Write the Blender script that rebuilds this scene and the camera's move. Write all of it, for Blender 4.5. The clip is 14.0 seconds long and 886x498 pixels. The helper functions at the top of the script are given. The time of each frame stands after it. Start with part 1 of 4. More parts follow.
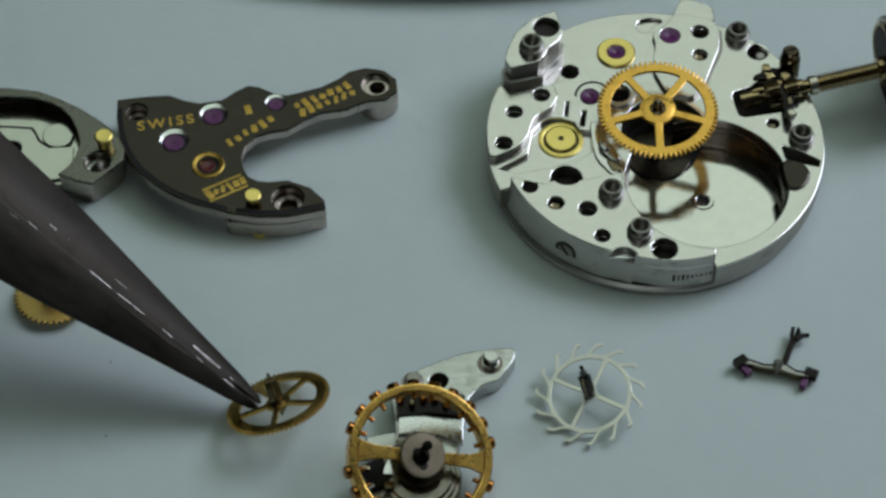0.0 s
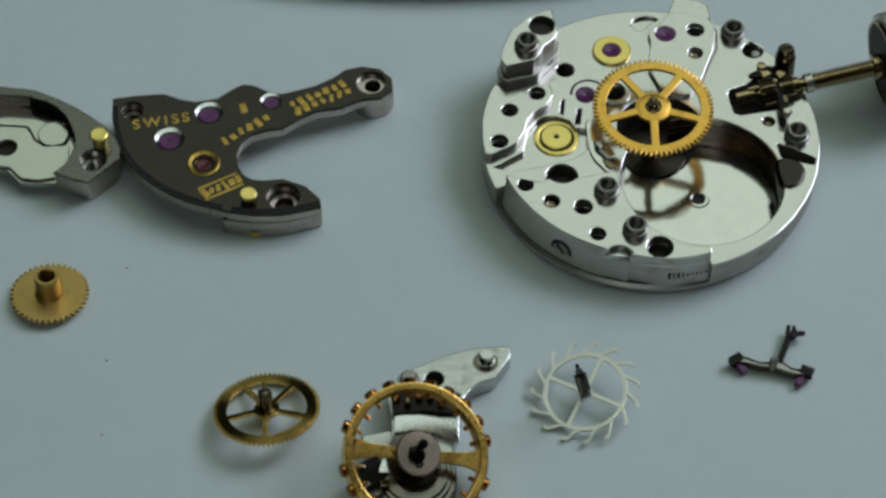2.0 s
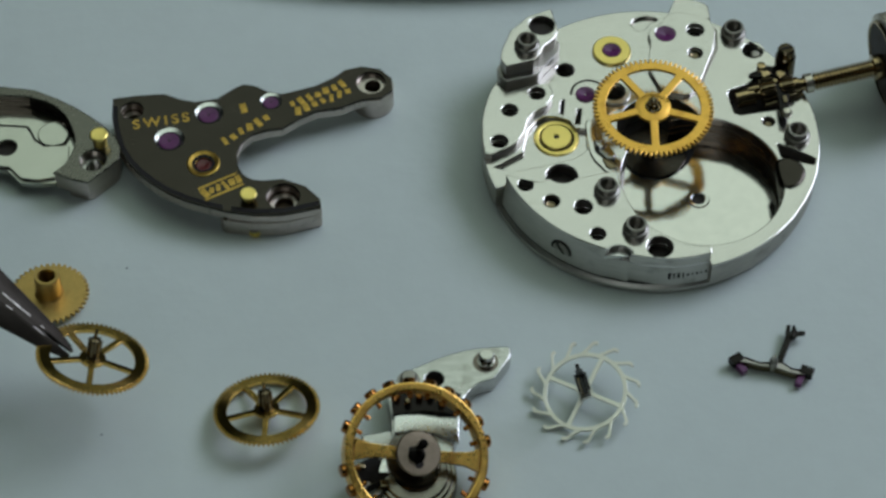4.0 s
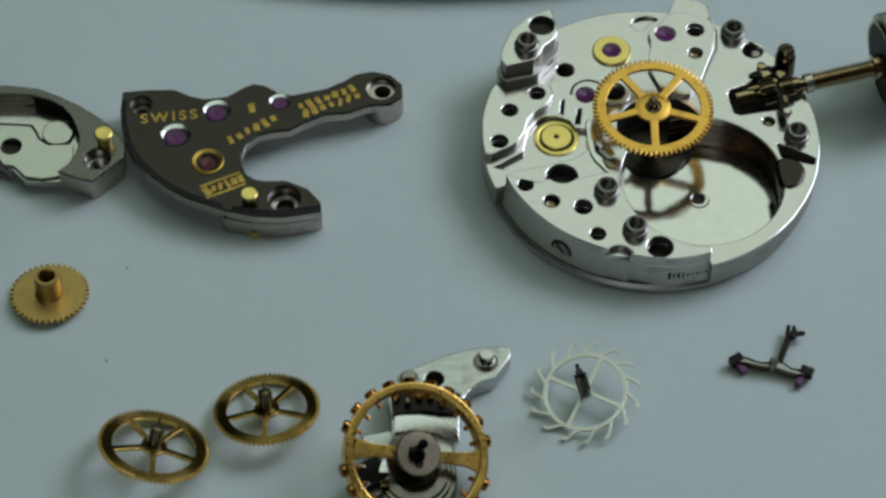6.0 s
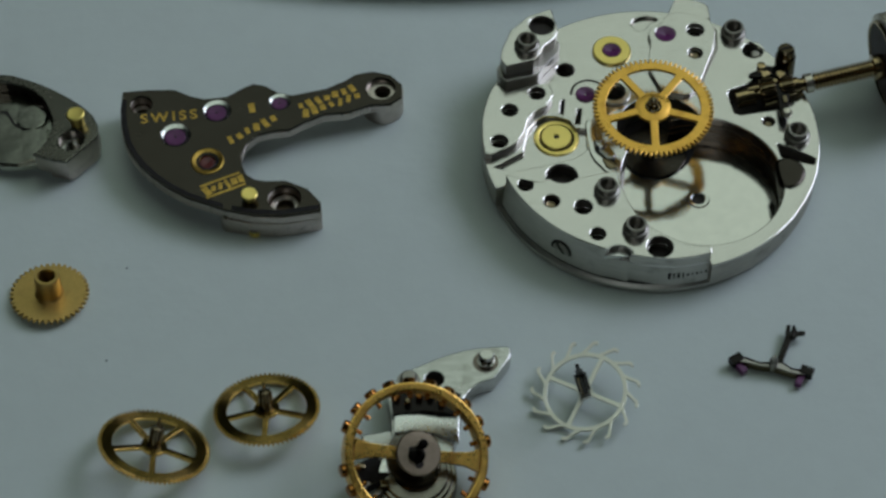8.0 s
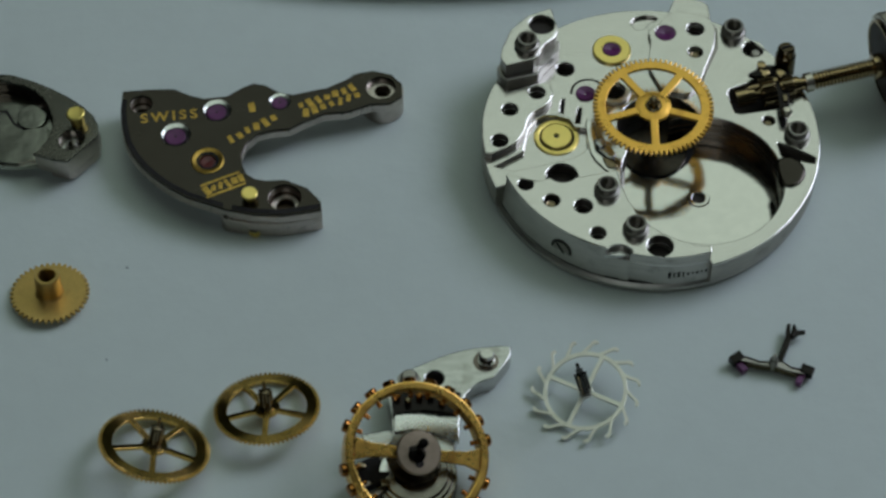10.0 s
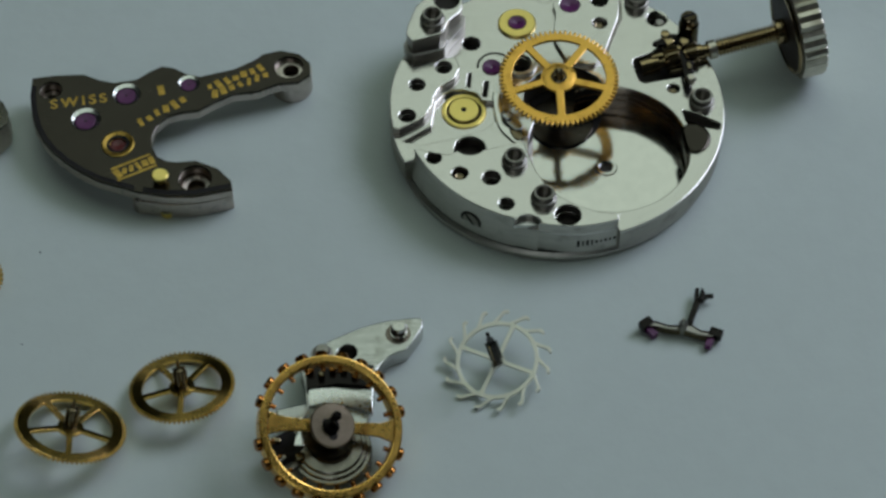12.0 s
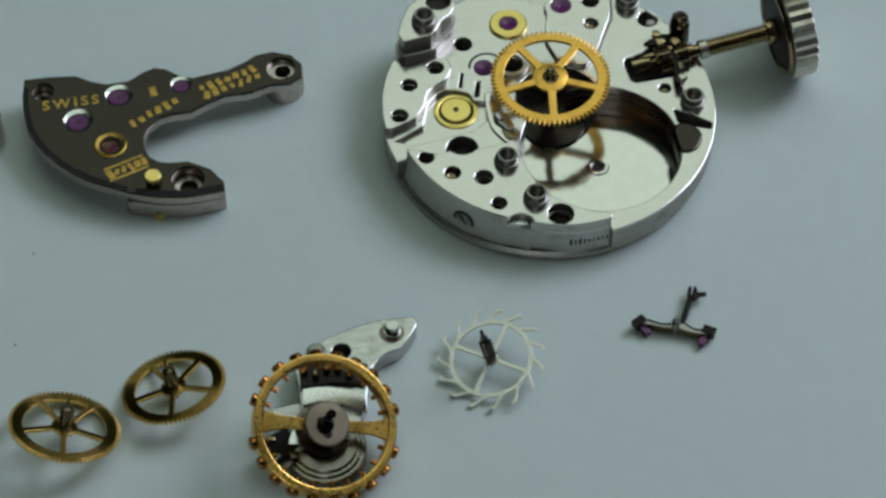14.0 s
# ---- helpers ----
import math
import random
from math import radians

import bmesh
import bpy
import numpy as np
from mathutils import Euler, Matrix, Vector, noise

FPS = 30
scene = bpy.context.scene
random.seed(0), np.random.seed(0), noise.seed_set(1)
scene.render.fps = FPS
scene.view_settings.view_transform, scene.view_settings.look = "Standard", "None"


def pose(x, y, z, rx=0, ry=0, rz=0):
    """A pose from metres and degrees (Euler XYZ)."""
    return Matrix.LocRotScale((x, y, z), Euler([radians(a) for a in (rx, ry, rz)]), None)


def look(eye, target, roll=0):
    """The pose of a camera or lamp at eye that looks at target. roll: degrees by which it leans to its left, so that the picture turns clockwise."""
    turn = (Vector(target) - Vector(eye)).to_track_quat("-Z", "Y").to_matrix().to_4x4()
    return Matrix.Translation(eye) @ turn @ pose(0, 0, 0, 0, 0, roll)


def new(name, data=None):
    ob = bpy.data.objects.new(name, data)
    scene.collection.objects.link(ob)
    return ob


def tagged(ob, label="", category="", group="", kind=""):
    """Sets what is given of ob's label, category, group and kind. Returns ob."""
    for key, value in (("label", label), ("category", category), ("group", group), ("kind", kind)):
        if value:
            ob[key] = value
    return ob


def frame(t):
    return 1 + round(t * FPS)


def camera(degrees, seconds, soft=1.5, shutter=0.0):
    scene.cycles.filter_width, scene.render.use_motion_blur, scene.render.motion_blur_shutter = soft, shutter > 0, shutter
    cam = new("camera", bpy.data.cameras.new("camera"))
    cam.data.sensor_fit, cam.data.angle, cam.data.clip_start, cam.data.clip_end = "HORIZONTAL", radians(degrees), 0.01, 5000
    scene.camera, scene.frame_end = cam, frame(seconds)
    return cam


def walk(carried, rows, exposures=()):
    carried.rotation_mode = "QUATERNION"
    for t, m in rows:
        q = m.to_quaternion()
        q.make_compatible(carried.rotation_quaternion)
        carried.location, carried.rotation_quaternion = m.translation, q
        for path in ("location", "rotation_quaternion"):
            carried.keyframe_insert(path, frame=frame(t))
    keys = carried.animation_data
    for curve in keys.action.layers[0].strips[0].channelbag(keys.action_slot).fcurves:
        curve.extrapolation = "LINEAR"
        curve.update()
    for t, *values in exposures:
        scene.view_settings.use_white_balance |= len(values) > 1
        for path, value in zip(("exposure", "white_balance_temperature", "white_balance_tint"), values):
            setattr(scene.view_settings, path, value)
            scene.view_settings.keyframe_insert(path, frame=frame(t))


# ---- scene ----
# Watch parts spread on a sheet of paper. All sizes below are in millimetres and are scaled on the way into the meshes.
cam = camera(20.0, 14.0, soft=2.85)
PATH = [
    (0.0, look((-0.01234, -0.09539, 0.11775), (-0.01260, -0.00654, 0.0), -0.08)),
    (0.5, look((-0.01234, -0.09539, 0.11775), (-0.01260, -0.00659, 0.0), -0.04)),
    (0.6, look((-0.01234, -0.09539, 0.11775), (-0.01234, -0.00666, 0.0), 0.0)),
    (8.2, look((-0.01234, -0.09539, 0.11775), (-0.01234, -0.00666, 0.0), 0.0)),
    (10.3, look((-0.01234, -0.09539, 0.11775), (-0.01234, -0.00674, 0.0), -0.05)),
    (10.7, look((-0.01234, -0.09539, 0.11775), (-0.01234, -0.00677, 0.0), -0.10)),
    (11.0, look((-0.01160, -0.09550, 0.11770), (-0.01210, -0.00684, 0.0), -0.45)),
    (11.5, look((-0.01010, -0.09637, 0.11777), (-0.01022, -0.00752, 0.0), -0.796)),
    (12.0, look((-0.00992, -0.09715, 0.11805), (-0.00716, -0.00871, 0.0), -0.32)),
    (12.4, look((-0.01060, -0.09790, 0.11765), (-0.00676, -0.00878, 0.0), 0.03)),
    (12.8, look((-0.01076, -0.09810, 0.11752), (-0.00674, -0.00876, 0.0), 0.11)),
    (14.0, look((-0.01076, -0.09810, 0.11752), (-0.00674, -0.00876, 0.0), 0.11)),
]
walk(cam, PATH, [(0.0, -0.08), (3.0, -0.08), (6.0, -0.08), (6.5, -0.14), (7.0, -0.17), (7.5, -0.34), (8.0, -0.46), (10.5, -0.37), (11.5, -0.35), (12.0, -0.34), (12.5, -0.31), (13.0, -0.48), (13.5, -0.19), (14.0, -0.02)])

MM = 0.001

# ---- light: one broad lamp over the bench in a closed, darker room ----
world = bpy.data.worlds.new("room_air")
world.use_nodes = True
scene.world = world
world.node_tree.nodes["Background"].inputs[0].default_value = (0.55, 0.68, 0.70, 1)
world.node_tree.nodes["Background"].inputs[1].default_value = 0.02

lamp_data = bpy.data.lights.new("bench_light", "AREA")
lamp_data.shape, lamp_data.size, lamp_data.size_y = "RECTANGLE", 1.25, 0.95
lamp_data.energy, lamp_data.color = 3.3, (0.825, 1.0, 0.87)
lamp = new("bench_light", lamp_data)
lamp.matrix_world = pose(0.33, 0.48, 0.80)
# a small window behind the camera, which glints in sinks and on rounded edges
pane_data = bpy.data.lights.new("window_light", "AREA")
pane_data.shape, pane_data.size, pane_data.size_y = "RECTANGLE", 0.6, 0.6
pane_data.energy, pane_data.color = 1.45, (0.90, 1.0, 1.0)
pane = new("window_light", pane_data)
pane.matrix_world = look((-0.25, -1.25, 1.05), (0.0, 0.0, 0.0))

# an added cool fill light at back right, brightening paper and deepening shadows
side_data = bpy.data.lights.new("side_fill", "AREA")
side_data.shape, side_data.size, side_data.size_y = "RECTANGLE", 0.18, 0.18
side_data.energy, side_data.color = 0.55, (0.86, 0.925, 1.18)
side = new("side_fill", side_data)
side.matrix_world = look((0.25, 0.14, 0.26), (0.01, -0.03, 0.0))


# ---- materials ----
def material(name, colour, metal=0.0, rough=0.5, vary=0.15, grain=0.4, bump=0.0, stretch=(1, 1, 1), coat=0.0, stain=0.0, stain_colour=(0.1, 0.08, 0.05), spun=0.0, wave=0.0):
    """A surface with variation at two scales; grain is the size of the fine marks in millimetres."""
    m = bpy.data.materials.new(name)
    m.use_nodes = True
    nt = m.node_tree
    b = nt.nodes["Principled BSDF"]
    b.inputs["Metallic"].default_value = metal
    b.inputs["Coat Weight"].default_value = coat
    if spun:
        tg = nt.nodes.new("ShaderNodeTangent")
        tg.direction_type, tg.axis = "RADIAL", "Z"
        nt.links.new(tg.outputs["Tangent"], b.inputs["Tangent"])
        b.inputs["Anisotropic"].default_value, b.inputs["Anisotropic Rotation"].default_value = spun, 0.25
    tc = nt.nodes.new("ShaderNodeTexCoord")
    mp = nt.nodes.new("ShaderNodeMapping")
    mp.inputs["Scale"].default_value = [s * 1000 / grain for s in stretch]
    nt.links.new(tc.outputs["Object"], mp.inputs["Vector"])
    fine = nt.nodes.new("ShaderNodeTexNoise")
    fine.inputs["Scale"].default_value, fine.inputs["Detail"].default_value = 1.0, 4.0
    nt.links.new(mp.outputs["Vector"], fine.inputs["Vector"])
    wide = nt.nodes.new("ShaderNodeTexNoise")
    wide.inputs["Scale"].default_value, wide.inputs["Detail"].default_value = 1000 / (grain * 9), 3.0
    nt.links.new(tc.outputs["Object"], wide.inputs["Vector"])
    mix = nt.nodes.new("ShaderNodeMix")
    mix.data_type = "FLOAT"
    mix.inputs[0].default_value = 0.5
    nt.links.new(fine.outputs["Fac"], mix.inputs[2])
    nt.links.new(wide.outputs["Fac"], mix.inputs[3])
    ramp = nt.nodes.new("ShaderNodeValToRGB")
    lo, hi = [c * (1 - vary) for c in colour], [min(1.0, c * (1 + vary)) for c in colour]
    ramp.color_ramp.elements[0].position, ramp.color_ramp.elements[1].position = 0.3, 0.7
    ramp.color_ramp.elements[0].color, ramp.color_ramp.elements[1].color = (*lo, 1), (*hi, 1)
    nt.links.new(mix.outputs[0], ramp.inputs["Fac"])
    last = ramp.outputs["Color"]
    if stain:
        spot = nt.nodes.new("ShaderNodeTexNoise")
        spot.inputs["Scale"].default_value, spot.inputs["Detail"].default_value = 1000 / (grain * 4), 6.0
        nt.links.new(tc.outputs["Object"], spot.inputs["Vector"])
        sr = nt.nodes.new("ShaderNodeMapRange")
        sr.inputs[1].default_value, sr.inputs[2].default_value, sr.inputs[4].default_value = 0.56, 0.72, stain
        nt.links.new(spot.outputs["Fac"], sr.inputs[0])
        mc = nt.nodes.new("ShaderNodeMix")
        mc.data_type = "RGBA"
        mc.inputs[7].default_value = (*stain_colour, 1)
        nt.links.new(sr.outputs[0], mc.inputs[0])
        nt.links.new(last, mc.inputs[6])
        last = mc.outputs[2]
    nt.links.new(last, b.inputs["Base Color"])
    rr = nt.nodes.new("ShaderNodeMapRange")
    rr.inputs[1].default_value, rr.inputs[2].default_value = 0.25, 0.75
    rr.inputs[3].default_value, rr.inputs[4].default_value = max(0.02, rough * 0.75), min(1.0, rough * 1.25)
    nt.links.new(mix.outputs[0], rr.inputs[0])
    nt.links.new(rr.outputs[0], b.inputs["Roughness"])
    if bump:
        bp = nt.nodes.new("ShaderNodeBump")
        bp.inputs["Strength"].default_value, bp.inputs["Distance"].default_value = bump, grain * 0.0003
        nt.links.new(fine.outputs["Fac"], bp.inputs["Height"])
        nt.links.new(bp.outputs["Normal"], b.inputs["Normal"])
        if wave:
            # slow unevenness of the rolled metal, a few millimetres long
            slow = nt.nodes.new("ShaderNodeTexNoise")
            slow.inputs["Scale"].default_value, slow.inputs["Detail"].default_value = 420.0, 2.0
            nt.links.new(tc.outputs["Object"], slow.inputs["Vector"])
            bw = nt.nodes.new("ShaderNodeBump")
            bw.inputs["Strength"].default_value, bw.inputs["Distance"].default_value = 1.0, wave * 0.001
            nt.links.new(slow.outputs["Fac"], bw.inputs["Height"])
            nt.links.new(bw.outputs["Normal"], bp.inputs["Normal"])
    return m


PAPER = material("grey_paper", (0.65, 0.725, 0.70), 0.0, 0.85, 0.035, 1.6, 0.10)
WALL = material("wall_paint", (0.06, 0.07, 0.07), 0.0, 0.9, 0.1, 60)
CEILING = material("ceiling_paint", (0.16, 0.17, 0.17), 0.0, 0.9, 0.05, 60)
NICKEL = material("matte_rhodium_plate", (0.635, 0.612, 0.578), 1.0, 0.19, 0.05, 0.22, 0.05, (0.4, 2.2, 1), stain=0.12, stain_colour=(0.38, 0.355, 0.325), wave=0.025)
# darker copy of the plating, painting the shade on side faces
NICKEL_SIDE = material("darker_nickel_side", (0.50, 0.49, 0.45), 1.0, 0.42, 0.22, 0.25, 0.14, (0.2, 0.2, 3), stain=0.4, stain_colour=(0.16, 0.14, 0.115), wave=0.06)
MIRROR = material("polished_rhodium_floor", (0.69, 0.67, 0.63), 1.0, 0.11, 0.06, 0.6, 0.02, wave=0.03)
# black for discs and floors that paint the shade in holes
BLACK = material("bore_shade_black", (0.035, 0.03, 0.028), 0.7, 0.5, 0.2, 0.3)
STEEL = material("polished_steel", (0.56, 0.55, 0.52), 1.0, 0.2, 0.1, 0.3, 0.05)
# near-black top stands for a dark reflection; the sides take a paler copy
BRIDGE = material("brushed_grey_bridge", (0.047, 0.041, 0.034), 1.0, 0.24, 0.16, 0.20, 0.05, (0.25, 2.5, 1), wave=0.05)
BRIDGE_SIDE = material("pale_bridge_side", (0.50, 0.445, 0.40), 1.0, 0.30, 0.16, 0.25, 0.10, stain=0.35, stain_colour=(0.20, 0.16, 0.13), wave=0.06)
SCREWHOLE = material("dark_brown_sink", (0.10, 0.075, 0.056), 1.0, 0.45, 0.4, 0.35, 0.1)
NEAR_BLACK = material("near_black_matte", (0.006, 0.005, 0.005), 0.0, 0.8, 0.2, 0.2)
BRASS = material("gilt_brass", (0.74, 0.42, 0.085), 1.0, 0.30, 0.14, 0.3, 0.10, stain=0.45, stain_colour=(0.30, 0.13, 0.03))
BRASS_DULL = material("aged_brass", (0.72, 0.47, 0.135), 1.0, 0.22, 0.14, 0.3, 0.06, stain=0.4, stain_colour=(0.20, 0.11, 0.03), spun=0.92)
BRASS_MATTE = material("matte_grained_brass", (0.60, 0.41, 0.14), 1.0, 0.42, 0.14, 0.16, 0.30, stain=0.25, stain_colour=(0.30, 0.19, 0.06))
DISH = material("satin_countersink", (0.74, 0.74, 0.72), 1.0, 0.26, 0.05, 0.3)
COCK = material("scuffed_plated_cock", (0.49, 0.49, 0.47), 1.0, 0.24, 0.22, 0.4, 0.14, (0.3, 1.6, 1), stain=0.7, stain_colour=(0.20, 0.19, 0.16), wave=0.2)
BOSS = material("stepped_grey_steel", (0.21, 0.195, 0.165), 1.0, 0.25, 0.2, 0.3, 0.08)
ROLLER = material("brown_stained_steel", (0.36, 0.29, 0.22), 1.0, 0.40, 0.2, 0.3, 0.08)
HOLLOW = material("dull_plated_hollow", (0.46, 0.465, 0.41), 1.0, 0.17, 0.08, 0.30, 0.05, stain=0.25, stain_colour=(0.24, 0.23, 0.18), wave=0.03)
BUSH = material("grey_bushing_steel", (0.33, 0.315, 0.28), 1.0, 0.40, 0.15, 0.25, 0.08, stain=0.3, stain_colour=(0.12, 0.10, 0.08))
RECESS = material("dark_brown_steel", (0.16, 0.135, 0.115), 1.0, 0.26, 0.35, 0.3, 0.05, (0.2, 0.2, 4))
BARREL = material("dark_bridge_wall", (0.150, 0.145, 0.125), 1.0, 0.26, 0.12, 0.25, 0.06)
BLACK_STEEL = material("blackened_steel", (0.016, 0.014, 0.013), 0.9, 0.24, 0.25, 0.2, 0.08)
GOLD = material("bright_yellow_gold", (0.90, 0.71, 0.22), 1.0, 0.36, 0.06, 0.4, 0.05)
GILT_INK = material("gilt_engraving", (0.50, 0.32, 0.075), 1.0, 0.38, 0.6, 0.16, 0.3)
GOLD_BAL = material("reddish_gilt", (0.82, 0.50, 0.12), 1.0, 0.28, 0.20, 0.30, 0.10, stain=0.5, stain_colour=(0.32, 0.11, 0.03))
SCREW = material("brown_gilt_screws", (0.40, 0.17, 0.04), 1.0, 0.22, 0.3, 0.3, 0.06, stain=0.6, stain_colour=(0.07, 0.02, 0.008))
# shaded copy of the plating for walls below the plate tops
SHADED_NICKEL = material("shaded_nickel_flank", (0.40, 0.385, 0.345), 1.0, 0.42, 0.22, 0.3, 0.12, (0.3, 0.3, 3), stain=0.4, stain_colour=(0.09, 0.08, 0.065), wave=0.06)
RUBY = material("synthetic_ruby", (0.115, 0.014, 0.105), 0.0, 0.36, 0.4, 0.22, coat=0.08)
RED_RUBY = material("red_ruby", (0.10, 0.008, 0.010), 0.0, 0.35, 0.35, 0.2, coat=0.15)
DARK_STEEL = material("oiled_dark_steel", (0.20, 0.16, 0.10), 1.0, 0.22, 0.35, 0.3, 0.12)
STEM = material("bronzed_steel", (0.38, 0.285, 0.155), 1.0, 0.18, 0.3, 0.25, 0.10, stain=0.4, stain_colour=(0.08, 0.055, 0.03))
CROWN = material("worn_nickel_crown", (0.62, 0.585, 0.49), 1.0, 0.33, 0.2, 0.4, 0.10, stain=0.5, stain_colour=(0.16, 0.12, 0.075))
CROWN_IN = material("dark_crown_recess", (0.030, 0.018, 0.013), 0.0, 0.65, 0.3, 0.5)
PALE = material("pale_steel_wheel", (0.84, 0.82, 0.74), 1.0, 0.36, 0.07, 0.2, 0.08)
TWEEZER = material("worn_tweezer_steel", (0.040, 0.035, 0.029), 1.0, 0.50, 0.35, 0.5, 0.14, (0.25, 1, 1), stain=0.45, stain_colour=(0.020, 0.014, 0.011))
WORN = material("rubbed_bright_steel", (0.42, 0.40, 0.36), 1.0, 0.36, 0.5, 0.3, 0.2, stain=0.6, stain_colour=(0.10, 0.085, 0.07))
TRAY = material("grey_plastic", (0.42, 0.45, 0.46), 0.0, 0.4, 0.08, 2.0, 0.05)
LINT = material("dust", (0.30, 0.35, 0.36), 0.0, 0.9, 0.2, 0.1)


# ---- shapes ----
def part(name, bm, mat, parent=None, label="", smooth=16):
    """One mesh object out of a bmesh in millimetres."""
    bmesh.ops.scale(bm, vec=(MM, MM, MM), verts=bm.verts)
    bmesh.ops.recalc_face_normals(bm, faces=bm.faces)
    me = bpy.data.meshes.new(name)
    bm.to_mesh(me)
    bm.free()
    me.materials.append(mat)
    me.polygons.foreach_set("use_smooth", [True] * len(me.polygons))
    me.set_sharp_from_angle(angle=radians(smooth))
    ob = new(name, me)
    if parent is not None:
        ob.parent = parent
    if label:
        tagged(ob, label)
    return ob


def thing(name, m, label, category, group=""):
    e = new(name)
    e.empty_display_size = 0.002
    e.matrix_world = m
    return tagged(e, label, category, group)


def at(x, y, z, nx=0.0, ny=0.0, spin=0.0):
    """A pose in millimetres: the axis leans to (nx, ny), then the thing is turned on it by spin degrees."""
    n = Vector((nx, ny, math.sqrt(max(0.0, 1 - nx * nx - ny * ny))))
    turn = Vector((0, 0, 1)).rotation_difference(n).to_matrix().to_4x4()
    return Matrix.Translation((x * MM, y * MM, z * MM)) @ turn @ Matrix.Rotation(radians(spin), 4, "Z")


def ring(r, n=48, cx=0.0, cy=0.0, a0=0.0, a1=360.0):
    full = abs(a1 - a0 - 360) < 1e-6
    k = n if full else n - 1
    return [(cx + r * math.cos(radians(a0 + (a1 - a0) * i / k)), cy + r * math.sin(radians(a0 + (a1 - a0) * i / k))) for i in range(n)]


def rounded(pts, steps=3, cut=0.28):
    """Softens the corners of a closed outline (corner cutting)."""
    for _ in range(steps - 1):
        out = []
        for i, p in enumerate(pts):
            q = pts[(i + 1) % len(pts)]
            out.append((p[0] + (q[0] - p[0]) * cut, p[1] + (q[1] - p[1]) * cut))
            out.append((p[0] + (q[0] - p[0]) * (1 - cut), p[1] + (q[1] - p[1]) * (1 - cut)))
        pts = out
    return pts


def slab(outline, z0, z1, holes=(), bevel=0.05, into=None):
    """A bevelled plate with openings through it."""
    cu = bpy.data.curves.new("outline", "CURVE")
    cu.dimensions, cu.fill_mode = "2D", "BOTH"
    cu.extrude, cu.bevel_depth, cu.bevel_resolution = max(0.001, (z1 - z0) / 2 - bevel), bevel, 1
    for loop in (outline, *holes):
        sp = cu.splines.new("POLY")
        sp.points.add(len(loop) - 1)
        for p, (x, y) in zip(sp.points, loop):
            p.co = (x, y, 0, 1)
        sp.use_cyclic_u = True
    ob = bpy.data.objects.new("outline", cu)
    me = bpy.data.meshes.new_from_object(ob)
    me.transform(Matrix.Translation((0, 0, (z0 + z1) / 2)))
    bm = into or bmesh.new()
    bm.from_mesh(me)
    bpy.data.objects.remove(ob)
    bpy.data.curves.remove(cu)
    bpy.data.meshes.remove(me)
    bmesh.ops.remove_doubles(bm, verts=bm.verts, dist=1e-5)
    return bm


def lathe(profile, n=32, into=None, m=None, closed=False):
    """A turned body about z from (radius, height) pairs."""
    n = max(n, 24)
    bm = into or bmesh.new()
    rows = []
    for r, z in profile:
        if r < 1e-6:
            rows.append([bm.verts.new((0, 0, z))])
        else:
            rows.append([bm.verts.new((r * math.cos(2 * math.pi * i / n), r * math.sin(2 * math.pi * i / n), z)) for i in range(n)])
    pairs = list(zip(rows, rows[1:])) + ([(rows[-1], rows[0])] if closed else [])
    for a, b in pairs:
        for i in range(n):
            j = (i + 1) % n
            if len(a) == 1 and len(b) == 1:
                continue
            if len(a) == 1:
                bm.faces.new((a[0], b[j], b[i]))
            elif len(b) == 1:
                bm.faces.new((a[i], a[j], b[0]))
            else:
                bm.faces.new((a[i], a[j], b[j], b[i]))
    if m is not None:
        bmesh.ops.transform(bm, matrix=m, verts=[v for row in rows for v in row])
    return bm


def box(sx, sy, sz, m=None, bevel=0.04, into=None):
    bm = bmesh.new()
    bmesh.ops.create_cube(bm, size=1.0)
    bmesh.ops.scale(bm, vec=(sx, sy, sz), verts=bm.verts)
    if bevel:
        bmesh.ops.bevel(bm, geom=bm.edges[:], offset=bevel, segments=2, affect="EDGES", profile=0.6)
    if m is not None:
        bmesh.ops.transform(bm, matrix=m, verts=bm.verts)
    if into is None:
        return bm
    me = bpy.data.meshes.new("t")
    bm.to_mesh(me)
    into.from_mesh(me)
    bm.free()
    bpy.data.meshes.remove(me)
    return into


def along(a, b):
    """Turns z onto the line from a to b, with its foot at a (millimetres)."""
    a, b = Vector(a), Vector(b)
    return Matrix.Translation(a) @ Vector((0, 0, 1)).rotation_difference((b - a).normalized()).to_matrix().to_4x4()


def teeth(r_in, r_out, n, tip=0.45, root=0.62):
    pts = []
    for i in range(n):
        a = 2 * math.pi * i / n
        s = math.pi / n
        for da, r in ((-s * root, r_in), (-s * tip * 0.8, (r_in * 0.4 + r_out * 0.6)), (-s * tip * 0.35, r_out), (s * tip * 0.35, r_out), (s * tip * 0.8, (r_in * 0.4 + r_out * 0.6)), (s * root, r_in)):
            pts.append((r * math.cos(a + da), r * math.sin(a + da)))
    return pts


def crossings(r1, r2, spokes, half, turn=0.0, taper=1.0):
    """The openings between the spokes of a wheel."""
    out = []
    for k in range(spokes):
        a, b = turn + 360 / spokes * k, turn + 360 / spokes * (k + 1)
        o, i = math.degrees(math.asin(half * taper / r2)), math.degrees(math.asin(half / r1))
        loop = ring(r2, 14, 0, 0, a + o, b - o) + ring(r1, 6, 0, 0, b - i, a + i)
        out.append(rounded(loop, 2, 0.12))
    return out


